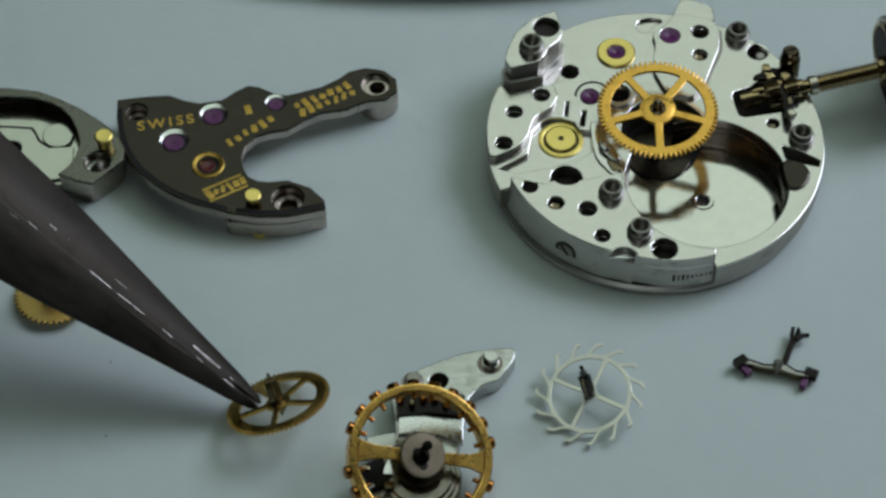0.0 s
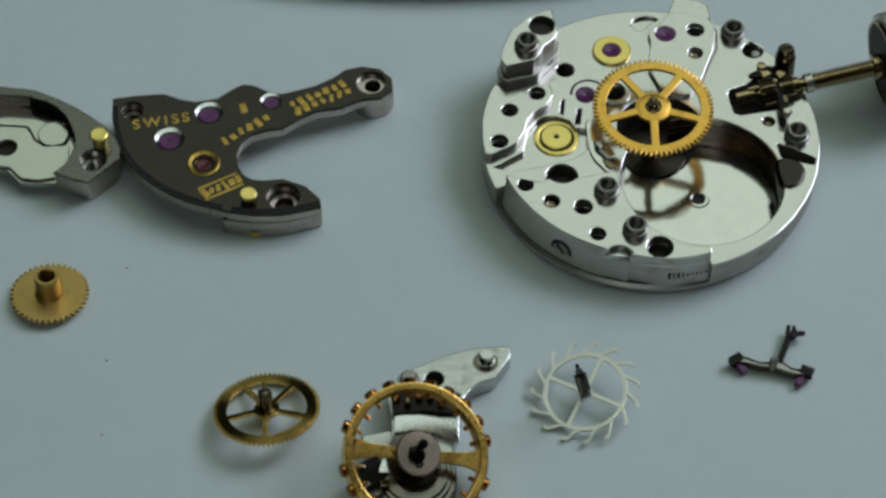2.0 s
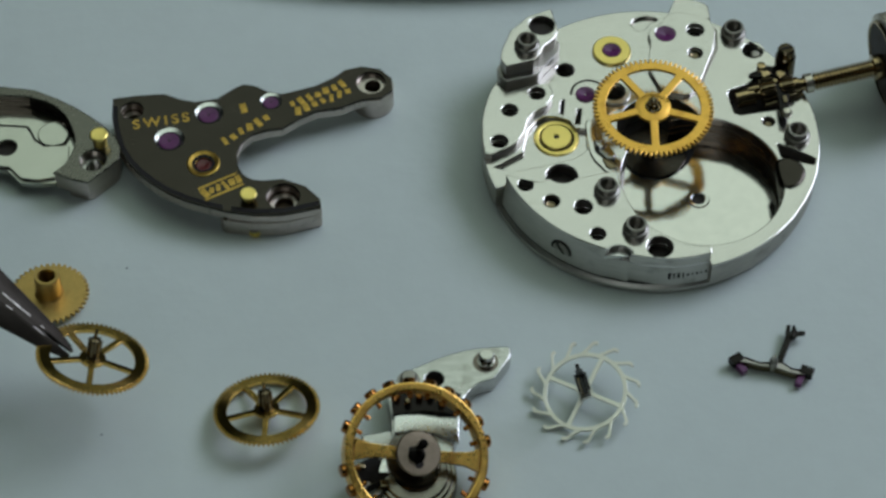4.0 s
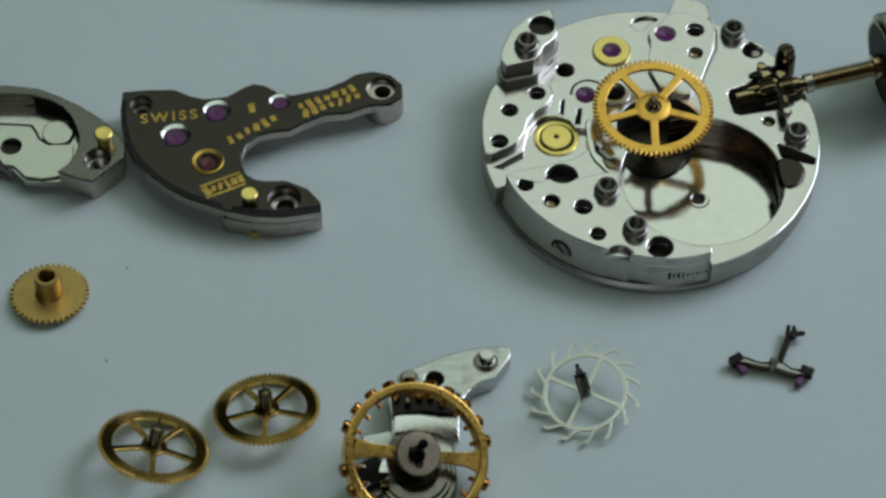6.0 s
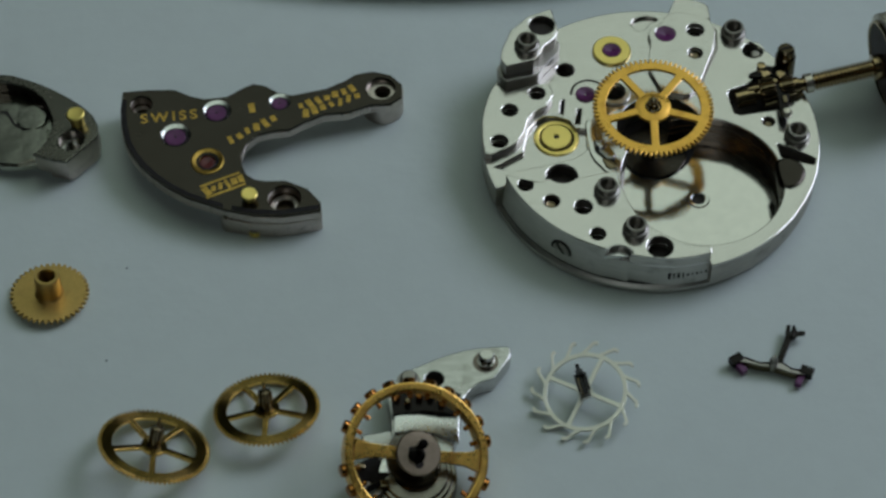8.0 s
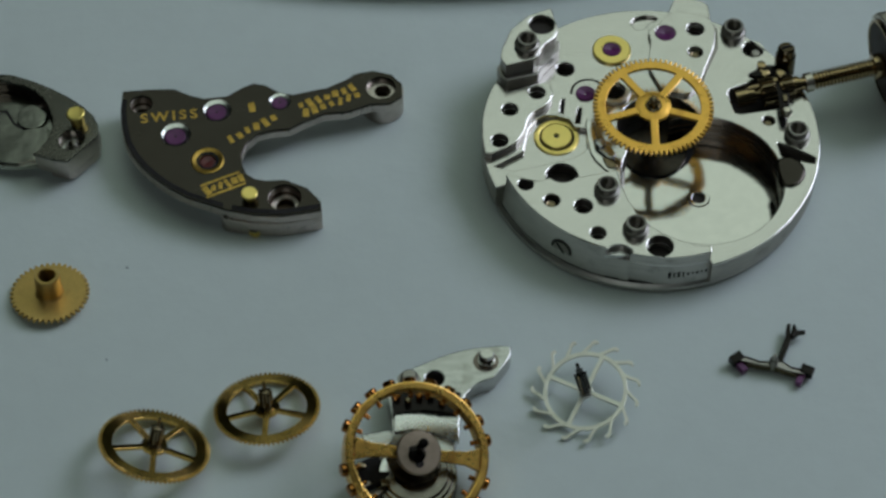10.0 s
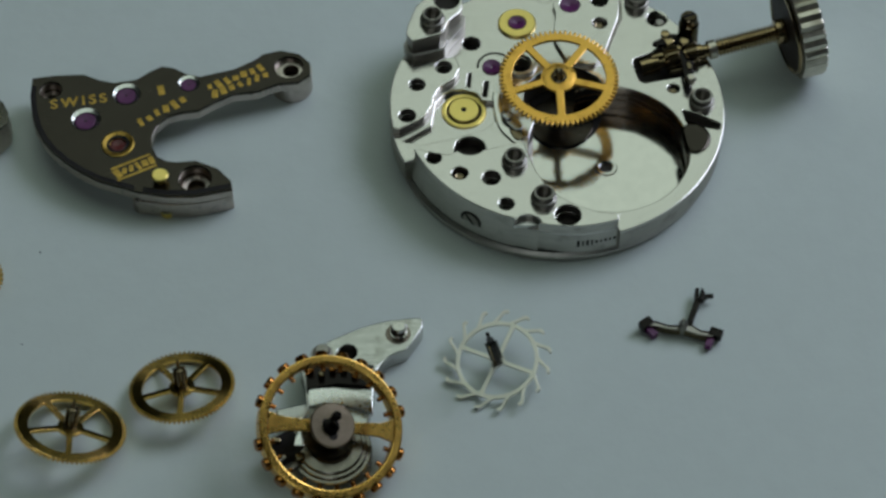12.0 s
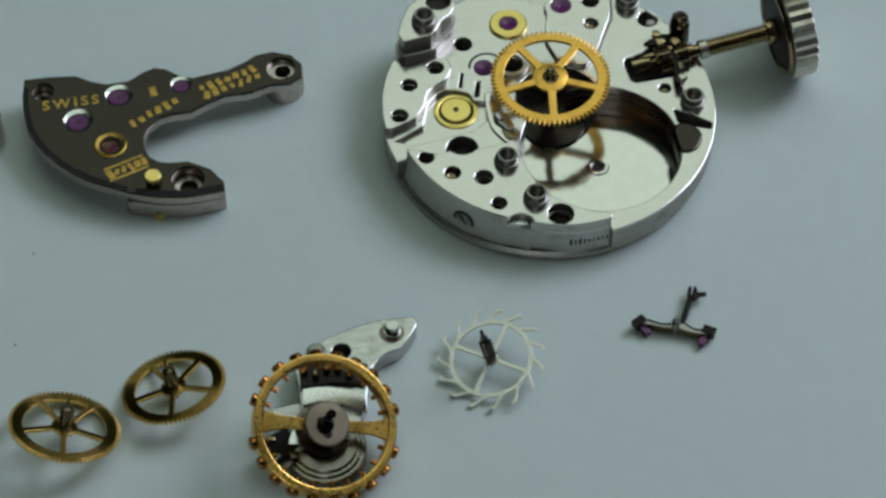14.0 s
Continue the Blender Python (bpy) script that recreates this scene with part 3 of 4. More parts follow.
def keyless(mv):
    """Winding stem with its threads, clutch and crown, and the setting lever."""
    a, b = Vector((5.30, 2.85, 2.30)), Vector((14.10, 4.82, 3.10))
    stem = part("winding_stem", lathe([(0.0, 0), (0.55, 0.0), (0.55, 1.1), (0.30, 1.15), (0.30, 1.5), (0.62, 1.55), (0.62, 2.3), (0.35, 2.35), (0.35, 2.7), (0.55, 2.75), (0.55, 3.9), (0.42, 3.95), (0.42, 4.25), (0.52, 4.3), (0.52, 4.75), (0.44, 4.8), (0.44, 8.9)], 24), STEM, mv, "bronzed steel winding stem")
    stem.matrix_local = Matrix.Translation(a * MM) @ along((0, 0, 0), b - a)
    th = bmesh.new()
    n = 17
    for i in range(n):
        z = 4.9 + i * 0.225
        lathe([(0.42, z), (0.56, z + 0.06), (0.56, z + 0.11), (0.42, z + 0.18)], 20, th)
    part("thread", th, STEM, stem)
    part("collar", lathe([(0.4, 8.55), (0.78, 8.6), (0.80, 9.1), (0.72, 9.25), (0.3, 9.3)], 24), STEM, stem)
    part("bright_collar", lathe([(0.54, 4.28), (0.60, 4.32), (0.60, 4.74), (0.54, 4.78)], 24), CROWN, stem)
    cr = part("crown", crown_mesh(), CROWN, stem, "fluted worn nickel crown")
    cr.location = (0, 0, 9.3 * MM)
    part("crown_recess", lathe([(0.7, -0.04), (2.55, -0.05), (2.62, 0.0)], 48), CROWN_IN, cr)
    part("crown_lip", lathe([(2.58, -0.05), (2.64, -0.14), (2.76, -0.12), (2.84, 0.02)], 48), STEM, cr)
    # clutch wheel and levers in the slot
    part("clutch", slab(teeth(0.62, 0.85, 14), -0.4, 0.4, [ring(0.3, 12)], 0.03), DARK_STEEL, stem).location = (0, 0, 2.0 * MM)
    part("sliding_pinion", slab(teeth(0.55, 0.74, 12), -0.35, 0.35, [ring(0.3, 12)], 0.03), DARK_STEEL, stem).location = (0, 0, 3.2 * MM)
    part("setting_lever", slab(rounded([(-0.25, -2.2), (0.2, -2.3), (0.3, -0.6), (0.5, 0.6), (0.4, 1.9), (-0.3, 2.0), (-0.45, 0.6), (-0.25, -0.6)], 3), 0.0, 0.3, bevel=0.05), BLACK_STEEL, mv).matrix_local = at(8.05, 3.2, 2.62, 0.0, 0.0, 0)
    post = part("lever_post", lathe([(0.62, -0.7), (0.62, 1.0), (0.55, 1.1), (0.52, 1.5), (0.42, 1.62), (0.0, 1.62)], 24), DARK_STEEL, mv, "dark upright steel post")
    post.matrix_local = at(8.40, 5.30, 2.45, -0.02, 0.10)
    part("post_slot", box(0.7, 0.14, 0.08, pose(0, 0, 1.62, 0, 0, 25), 0.0), NEAR_BLACK, post)
    part("lever_tip", lathe([(0.0, 0.0), (0.3, 0.05), (0.34, 0.3), (0.2, 0.5), (0.0, 0.52)], 18), CROWN, mv, "worn bright lever tip").matrix_local = at(8.15, 1.25, 2.75)
    part("yoke", slab(rounded([(-1.5, -0.25), (1.2, -0.3), (1.35, 0.25), (0.2, 0.4), (-1.5, 0.2)], 3), 0, 0.22, bevel=0.04), BLACK_STEEL, mv).matrix_local = at(7.6, 4.75, 2.50, 0.05, 0.02, 15)
    for gx, gy, gz, sx, sy, spin in ((6.3, 3.2, 2.92, 0.75, 0.20, 12), (7.15, 4.35, 2.85, 0.50, 0.32, 40), (7.6, 3.75, 2.98, 0.42, 0.26, -20), (8.5, 3.75, 3.0, 0.34, 0.30, 25), (8.15, 2.35, 2.90, 0.26, 0.50, 5), (6.9, 4.75, 2.62, 0.55, 0.24, -35)):
        part("lever_fitting", box(sx, sy, 0.28, pose(gx, gy, gz, 10, -8, spin), 0.06), STEM if sx > 0.4 else DARK_STEEL, mv)
    # small bright piece put in as a glint on the yoke
    part("yoke_glint", lathe([(0.26, 0), (0.26, 0.14), (0, 0.2)], 18), STEM, mv).matrix_local = at(6.95, 5.15, 2.72)
    part("yoke_screw", lathe([(0.3, 0), (0.3, 0.2), (0.24, 0.26), (0, 0.26)], 18), STEM, mv).matrix_local = at(8.0, 4.15, 2.98)


def crown_mesh():
    pts = []
    n = 30
    for i in range(n):
        a = 2 * math.pi * i / n
        for k, r in ((0.0, 2.74), (0.18, 2.96), (0.5, 3.04), (0.82, 2.96)):
            b = a + 2 * math.pi / n * k
            pts.append((r * math.cos(b), r * math.sin(b)))
    bm = slab(pts, 0.12, 1.62, bevel=0.10)
    lathe([(0.7, -0.02), (2.66, -0.02), (2.8, 0.15)], 48, bm)
    lathe([(2.66, 1.56), (2.0, 1.8), (0.0, 1.92)], 48, bm)
    return bm


# ---- loose bridges ----
def train_bridge():
    br = thing("train_bridge", at(-24.0, -0.8, 0), "grey brushed steel train bridge with rubies and gilt engraving", "watch bridge")
    ox, oy = -24.0, -0.8
    out = [(-32.25, 3.18), (-30.91, 3.42), (-29.21, 3.56), (-28.2, 3.13), (-27.30, 2.93), (-25.95, 3.2), (-25.1, 3.93), (-24.47, 4.32), (-23.78, 4.23), (-22.9, 3.73), (-22.04, 3.56), (-20.01, 4.23), (-18.9, 4.93), (-18.33, 5.48), (-17.30, 5.78), (-16.2, 5.55), (-15.5, 4.85), (-15.42, 3.95), (-16.1, 3.34), (-17.25, 3.20), (-18.6, 2.53), (-19.96, 2.31), (-21.0, 1.7), (-21.95, 0.98), (-23.0, 0.78), (-23.8, 0.45), (-24.42, -0.33), (-24.61, -1.20), (-24.5, -2.0), (-24.14, -2.70), (-23.6, -3.05), (-22.9, -3.14), (-21.79, -3.0), (-20.44, -3.55), (-19.58, -4.48), (-19.5, -5.02), (-21.69, -5.57), (-23.34, -5.62), (-25.0, -5.36), (-27.35, -4.61), (-28.5, -4.0), (-29.43, -3.34), (-30.35, -2.5), (-31.05, -1.63), (-31.6, -0.6), (-31.95, 0.5), (-32.2, 1.8)]
    loc = [(x - ox, y - oy) for x, y in out]
    zt, zb = 2.0, 1.22
    sinks = [(-26.41, 2.08, 0.86), (-28.65, 0.05, 0.90), (-22.71, 3.02, 0.66)]
    screws = [(-31.05, 2.30, 0.70), (-16.72, 4.50, 0.90), (-21.70, -4.30, 1.0)]
    gold = (-26.52, -1.84, 0.98)
    holes = [ring(r, 32, x - ox, y - oy) for x, y, r in sinks + screws + [gold]]
    part("bridge_top", slab(loc, zt - 0.20, zt, holes, 0.03), BRIDGE, br)
    part("bridge_body", slab(loc, zb, zt - 0.20, holes, 0.05), BRIDGE_SIDE, br, "bridge side in a paler copy of the steel")
    # feet
    foot = rounded([(-25.4, -5.45), (-23.3, -5.72), (-21.6, -5.62), (-19.5, -5.0), (-19.65, -4.4), (-20.4, -3.6), (-22.0, -3.4), (-24.8, -4.2)], 2, 0.12)
    part("foot", slab([(x - ox, y - oy) for x, y in foot], 0.05, zb, [ring(0.6, 24, -21.7 - ox, -4.3 - oy)], 0.05), BRIDGE_SIDE, br)
    part("foot", lathe([(1.20, 0.0), (1.26, 0.08), (1.26, zb + 0.4), (0.5, zb + 0.4)], 40), BRIDGE_SIDE, br).location = ((-16.62 - ox) * MM, (4.52 - oy) * MM, 0)
    part("foot", lathe([(0.8, 0.0), (0.8, zb), (0.4, zb)], 28), BRIDGE_SIDE, br).location = ((-31.0 - ox) * MM, (2.2 - oy) * MM, 0)
    part("dowel", lathe([(0, 0.0), (0.4, 0.0), (0.45, 0.1), (0.45, 0.5)], 20), GOLD, br, "brass locating dowel").location = ((-23.4 - ox) * MM, (-5.42 - oy) * MM, 0)
    for x, y, r in sinks:
        cone = lathe([(r, 0), (r * 0.80, -0.10 * r)], 36)
        for v in cone.verts:
            if v.co.z < -0.01:
                v.co.y -= 0.15 * r
        dish = part("jewel_sink", cone, DISH, br, "polished countersink")
        dish.matrix_local = at(x - ox, y - oy, zt)
        # near-black ring set low right, painting the sink's dark side
        part("dark_rim", lathe([(r * 0.86, -0.10 * r), (r * 0.84, -0.085 * r), (r * 0.5, -0.085 * r)], 30), NEAR_BLACK, dish).location = (0.03 * r * MM, -0.15 * r * MM, 0)
        j = part("jewel", lathe([(r * 0.70, -0.17 * r), (r * 0.68, -0.05 * r), (r * 0.60, -0.03 * r), (r * 0.34, -0.05 * r), (r * 0.12, -0.065 * r), (0.0, -0.08 * r)], 28), RUBY, br, "purple ruby bearing")
        j.matrix_local = at(x - ox - 0.03 * r, y - oy - 0.13 * r, zt)
        part("pivot_hole", lathe([(r * 0.09, 0), (0, 0)], 12), BLACK, j).location = (0, 0, -0.055 * r * MM)
    for x, y, r in screws:
        part("screw_hole", lathe([(r, 0), (r * 0.97, -0.60), (r * 0.80, -0.80), (r * 0.52, -0.92), (r * 0.48, -1.25), (0, -1.25)], 32), SCREWHOLE, br).matrix_local = at(x - ox, y - oy, zt)
    g = part("jewel_setting", lathe([(0.98, -0.05), (0.98, 0.05), (0.9, 0.08), (0.62, 0.0), (0.55, -0.12), (0.5, -0.14)], 36), GILT_INK, br, "brass jewel setting")
    g.matrix_local = at(gold[0] - ox, gold[1] - oy, zt)
    part("jewel", lathe([(0.50, -0.12), (0.4, -0.09), (0.15, -0.12), (0, -0.16)], 24), RED_RUBY, g, "dark red ruby")
    part("dark_ring", lathe([(0.68, 0.03), (0.62, 0.015), (0.50, -0.02)], 32), NEAR_BLACK, g)
    pin = part("dowel_pin", lathe([(0.30, -0.05), (0.30, 0.05), (0.36, 0.20), (0.50, 0.46), (0.50, 0.54), (0.44, 0.58), (0, 0.57)], 24), GOLD, br, "short flared brass pin")
    pin.matrix_local = at(-23.72 - ox, -4.52 - oy, zt)
    # near-black strip along the outer edge, painting the bevel's dark reflection
    g1 = [(-32.24, 2.6), (-32.16, 1.6), (-31.92, 0.5), (-31.57, -0.6), (-31.02, -1.60), (-30.33, -2.46), (-29.41, -3.30), (-28.48, -3.96), (-27.33, -4.56), (-26.2, -4.94), (-25.2, -5.25)]
    g2 = [(-24.7, -5.38), (-23.34, -5.58), (-21.69, -5.53), (-19.6, -4.99)]
    for line in (g1, g2):
        wide = 0.34 if line is g2 else 0.30
        loop = list(line)
        for x, y in reversed(line):
            inward = (Vector((-26.0, 2.0)) - Vector((x, y))).normalized() if line is g1 else Vector((0, 1))
            loop.append((x + wide * inward.x, y + wide * inward.y))
        part("edge_reflection", slab([(x - ox, y - oy) for x, y in loop], zt - 0.01, zt + 0.008, bevel=0.002), NEAR_BLACK, br)
    # engraving: the one word that can be read, the rest as plain marks
    t = part("engraved_word", text_mesh("SWISS", 1.0, 0.006), GILT_INK, br, "gilt engraved word")
    t.matrix_local = at(-29.25 - ox, 1.42 - oy, zt + 0.006, 0, 0, 11)
    rows = [((-25.35, -0.10), (-22.95, 1.68), 6, 0.72), ((-21.40, 2.76), (-18.45, 4.36), 7, 0.62), ((-21.05, 2.22), (-18.1, 3.78), 7, 0.62), ((-26.30, -4.08), (-24.40, -3.02), 6, 0.66), ((-24.35, 2.45), (-24.1, 2.75), 1, 0.9)]
    random.seed(3)
    for (x0, y0), (x1, y1), n, h in rows:
        ang = math.degrees(math.atan2(y1 - y0, x1 - x0)) if n > 1 else 15
        step = math.hypot(x1 - x0, y1 - y0) / max(1, n - 1)
        for i in range(n):
            f = i / max(1, n - 1)
            bm = box(random.uniform(0.22, 0.40), h * random.uniform(0.6, 1.05), 0.02, pose(0, random.uniform(-0.06, 0.06), 0, 0, 0, random.uniform(-30, 12)), 0)
            part("engraved_mark", bm, GILT_INK, br).matrix_local = at(x0 + (x1 - x0) * f - ox, y0 + (y1 - y0) * f - oy, zt + 0.004, 0, 0, ang)
    # two bars above and below the lowest line of marks
    for k in (-0.47, 0.47):
        part("engraved_mark", box(2.5, 0.15, 0.02, pose(0, k, 0), 0), GILT_INK, br).matrix_local = at(-25.4 - ox, -3.57 - oy, zt + 0.003, 0, 0, 29)
    return br


def barrel_bridge():
    ox, oy = -36.0, 0.0
    bb = thing("barrel_bridge", at(ox, oy, 0), "polished steel barrel bridge lying with its hollow side up", "watch bridge")

    def here(pts):
        return [(x - ox, y - oy) for x, y in pts]

    # a curved wall round an open hollow, ending in a pointed foot with a screw hole
    back = [(-43.6, 0.9), (-43.4, 2.2), (-42.6, 3.3), (-41.0, 4.05), (-39.0, 4.12), (-37.1, 3.85), (-35.9, 3.3), (-34.6, 2.55), (-33.5, 1.75), (-32.6, 0.95), (-31.95, 0.2), (-31.6, -0.6), (-31.62, -1.4), (-32.3, -2.1), (-33.3, -3.18), (-34.2, -2.95), (-35.26, -2.49)]
    inner = [(-34.75, -1.95), (-34.42, -1.3), (-34.25, -0.5), (-34.27, 0.2), (-34.53, 0.98), (-34.95, 1.85), (-35.5, 2.5), (-36.2, 3.0), (-37.4, 3.45), (-39.0, 3.55), (-40.8, 3.4), (-42.1, 2.7), (-42.8, 1.8), (-43.0, 0.9)]
    hole = (-33.10, -1.55, 0.84)
    bore = ring(hole[2], 30, hole[0] - ox, hole[1] - oy)
    # wall top and flank take a darker and a paler tone of one steel
    part("bridge_wall", slab(here(back + inner), 1.80, 2.0, [bore], 0.07), BARREL, bb)
    part("wall_flank", slab(here(back + inner), 0.60, 1.80, [bore], 0.02), BRIDGE_SIDE, bb)
    lining = bmesh.new()
    rows = [[lining.verts.new((x - ox + dx, y - oy - 0.03, z)) for x, y in inner] for z, dx in ((0.55, -0.02), (1.93, -0.02))]
    for i in range(len(inner) - 1):
        lining.faces.new((rows[0][i], rows[0][i + 1], rows[1][i + 1], rows[1][i]))
    part("inner_wall", lining, RECESS, bb, "dark brown lining of the inner wall")
    floor = [(-43.5, 0.9), (-43.2, 2.2), (-42.3, 3.2), (-41.0, 3.85), (-39.0, 3.95), (-37.1, 3.65), (-35.9, 3.1), (-34.7, 2.4), (-33.7, 1.6), (-33.9, -0.6), (-34.8, -1.95), (-35.5, -2.05), (-36.4, -2.12), (-37.42, -2.0), (-37.9, -1.5), (-38.3, -1.1), (-39.5, -0.95), (-41.5, -0.8), (-43.0, -0.2)]
    eye = ring(0.66, 30, -38.5 - ox, 0.5 - oy)
    low = Matrix.Translation((0, -0.38 * MM, 0.50 * MM))
    part("hollow_floor", slab(here(floor), 0.08, 0.42, [eye], 0.04), HOLLOW, bb, "matte plated hollow floor").matrix_local = low
    plate = [(-43.0, 1.6), (-41.0, 2.1), (-39.2, 2.14), (-37.5, 2.02), (-37.2, 1.6), (-36.95, 1.05), (-36.3, 0.55), (-35.4, 0.6), (-34.8, 0.6), (-34.75, -0.6), (-35.2, -1.7), (-36.4, -1.95), (-37.4, -1.8), (-38.2, -0.95), (-41.5, -0.65), (-42.9, 0.0)]
    part("raised_floor", slab(here(plate), 0.425, 0.62, [eye], 0.03), HOLLOW, bb).matrix_local = low
    # near-black strip painting the shade along the step
    part("step_shadow_line", slab(here([(-41.0, 2.1), (-39.2, 2.15), (-37.5, 2.04), (-37.2, 1.62), (-36.95, 1.07), (-36.3, 0.57), (-36.3, 0.72), (-36.85, 1.2), (-37.1, 1.75), (-37.4, 2.2), (-39.2, 2.32), (-41.0, 2.27)]), 0.42, 0.60, bevel=0.01), NEAR_BLACK, bb).matrix_local = low
    part("polished_spot", lathe([(0.95, 0.42), (0.93, 0.64), (0.88, 0.66), (0, 0.66)], 36), HOLLOW, bb).location = ((-35.8 - ox) * MM, (1.17 - oy) * MM, 0.5 * MM)
    part("pillar", lathe([(0.45, 0.4), (0.45, 1.1), (0.36, 1.2), (0, 1.2)], 20), RECESS, bb).location = ((-35.3 - ox) * MM, (2.3 - oy) * MM, 0)
    part("screw_hole", lathe([(hole[2], 2.0), (hole[2], 1.35), (0.5, 1.3), (0.48, 0.6), (0, 0.6)], 32), STEEL, bb).location = ((hole[0] - ox) * MM, (hole[1] - oy) * MM, 0)
    part("floor_bore", lathe([(0.66, 0.2), (0, 0.2)], 20), BLACK, bb).location = ((-38.5 - ox) * MM, (0.12 - oy) * MM, 0.5 * MM)
    part("dowel_pin", lathe([(0.42, 1.9), (0.42, 2.10), (0.46, 2.70), (0.56, 2.78), (0.54, 2.86), (0.46, 2.90), (0, 2.88)], 24), GOLD, bb, "tall brass pin").location = ((-32.75 - ox) * MM, (-0.30 - oy) * MM, 0)
    tail = rounded([(-33.25, -3.05), (-31.75, -1.5), (-31.7, -0.5), (-32.6, 0.2), (-34.3, -1.2), (-34.6, -2.6)], 2, 0.12)
    part("foot", slab(here(tail), 0.0, 0.62, [ring(0.6, 24, hole[0] - ox, hole[1] - oy)], 0.06), BRIDGE_SIDE, bb)
    part("foot", lathe([(0.8, 0.45), (0.8, 0.6), (0.4, 0.6)], 24), BRIDGE_SIDE, bb).location = ((-41.8 - ox) * MM, (0.9 - oy) * MM, 0)
    return bb


# ---- wheels ----
def train_wheel(name, m, label, r, n):
    wh = thing(name, m, label, "watch wheel")
    part("wheel_rim", slab(teeth(r - 0.19, r, n), -0.10, 0.10, crossings(0.70, r * 0.765, 5, 0.14, 270), 0.025), BRASS_DULL, wh)
    ar = part("arbor", lathe([(0.0, -0.82), (0.08, -0.82), (0.10, -0.55), (0.3, -0.5), (0.3, -0.12), (0.42, -0.1), (0.42, 0.16), (0.26, 0.2), (0.28, 0.32), (0.27, 1.35), (0.11, 1.4), (0.09, 1.95), (0.0, 1.96)], 20), DARK_STEEL, wh, "dark steel arbor")
    for k in range(7):
        a = 2 * math.pi * k / 7
        part("pinion_leaf", box(0.18, 0.11, 0.95, Matrix.Translation((0.32 * math.cos(a), 0.32 * math.sin(a), 0.82)) @ Matrix.Rotation(a, 4, "Z"), 0.02), DARK_STEEL, ar)
    return wh


def hour_wheel():
    wh = thing("hour_wheel", at(-35.06, -10.14, 0.2, 0.0, 0.085), "gilt brass hour wheel with a central pipe, lying flat", "watch wheel")
    part("wheel_disc", slab(teeth(2.05, 2.26, 40, 0.5), 0.02, 0.22, [ring(0.47, 24)], 0.03), BRASS_MATTE, wh)
    part("pipe", lathe([(0.84, 0.22), (0.78, 0.30), (0.75, 0.36), (0.73, 1.62), (0.68, 1.70), (0.52, 1.70), (0.47, 1.6), (0.47, 0.1)], 32), BRASS_MATTE, wh)
    part("pipe_bore", lathe([(0.47, 0.6), (0, 0.6)], 20), BLACK, wh)
    return wh


def escape_wheel():
    wh = thing("escape_wheel", at(-4.40, -17.33, 0.90, -0.17, -0.18, 12), "pale steel escape wheel with fifteen hooked teeth", "watch wheel")
    part("wheel_rim", slab(ring(2.36, 72), -0.12, 0.08, crossings(0.40, 2.16, 4, 0.10, 50), 0.015), PALE, wh)
    for k in range(15):
        a = 24 * k
        loop = [(2.30, 0.18), (2.56, -0.04), (2.80, -0.22), (2.90, -0.35), (2.92, -0.54), (3.03, -0.55), (3.08, -0.36), (3.00, -0.21), (2.80, -0.06), (2.58, 0.12), (2.38, 0.32), (2.22, 0.52)]
        part("tooth", slab(loop, -0.125, 0.085, bevel=0.015), PALE, wh).matrix_local = Matrix.Rotation(radians(a), 4, "Z")
    ar = part("arbor", lathe([(0, -0.75), (0.07, -0.75), (0.09, -0.3), (0.22, -0.25), (0.22, 0.2), (0.24, 0.25), (0.20, 2.5), (0.13, 2.6), (0.11, 3.7), (0, 3.75)], 16), BLACK_STEEL, wh, "dark steel arbor")
    for k in range(6):
        a = 2 * math.pi * k / 6
        # one leaf is paler, painting the glint along the dark pinion
        part("pinion_leaf", box(0.16, 0.10, 2.3, Matrix.Translation((0.27 * math.cos(a), 0.27 * math.sin(a), 1.35)) @ Matrix.Rotation(a, 4, "Z"), 0.02), STEM if k == 4 else BLACK_STEEL, ar)
    return wh


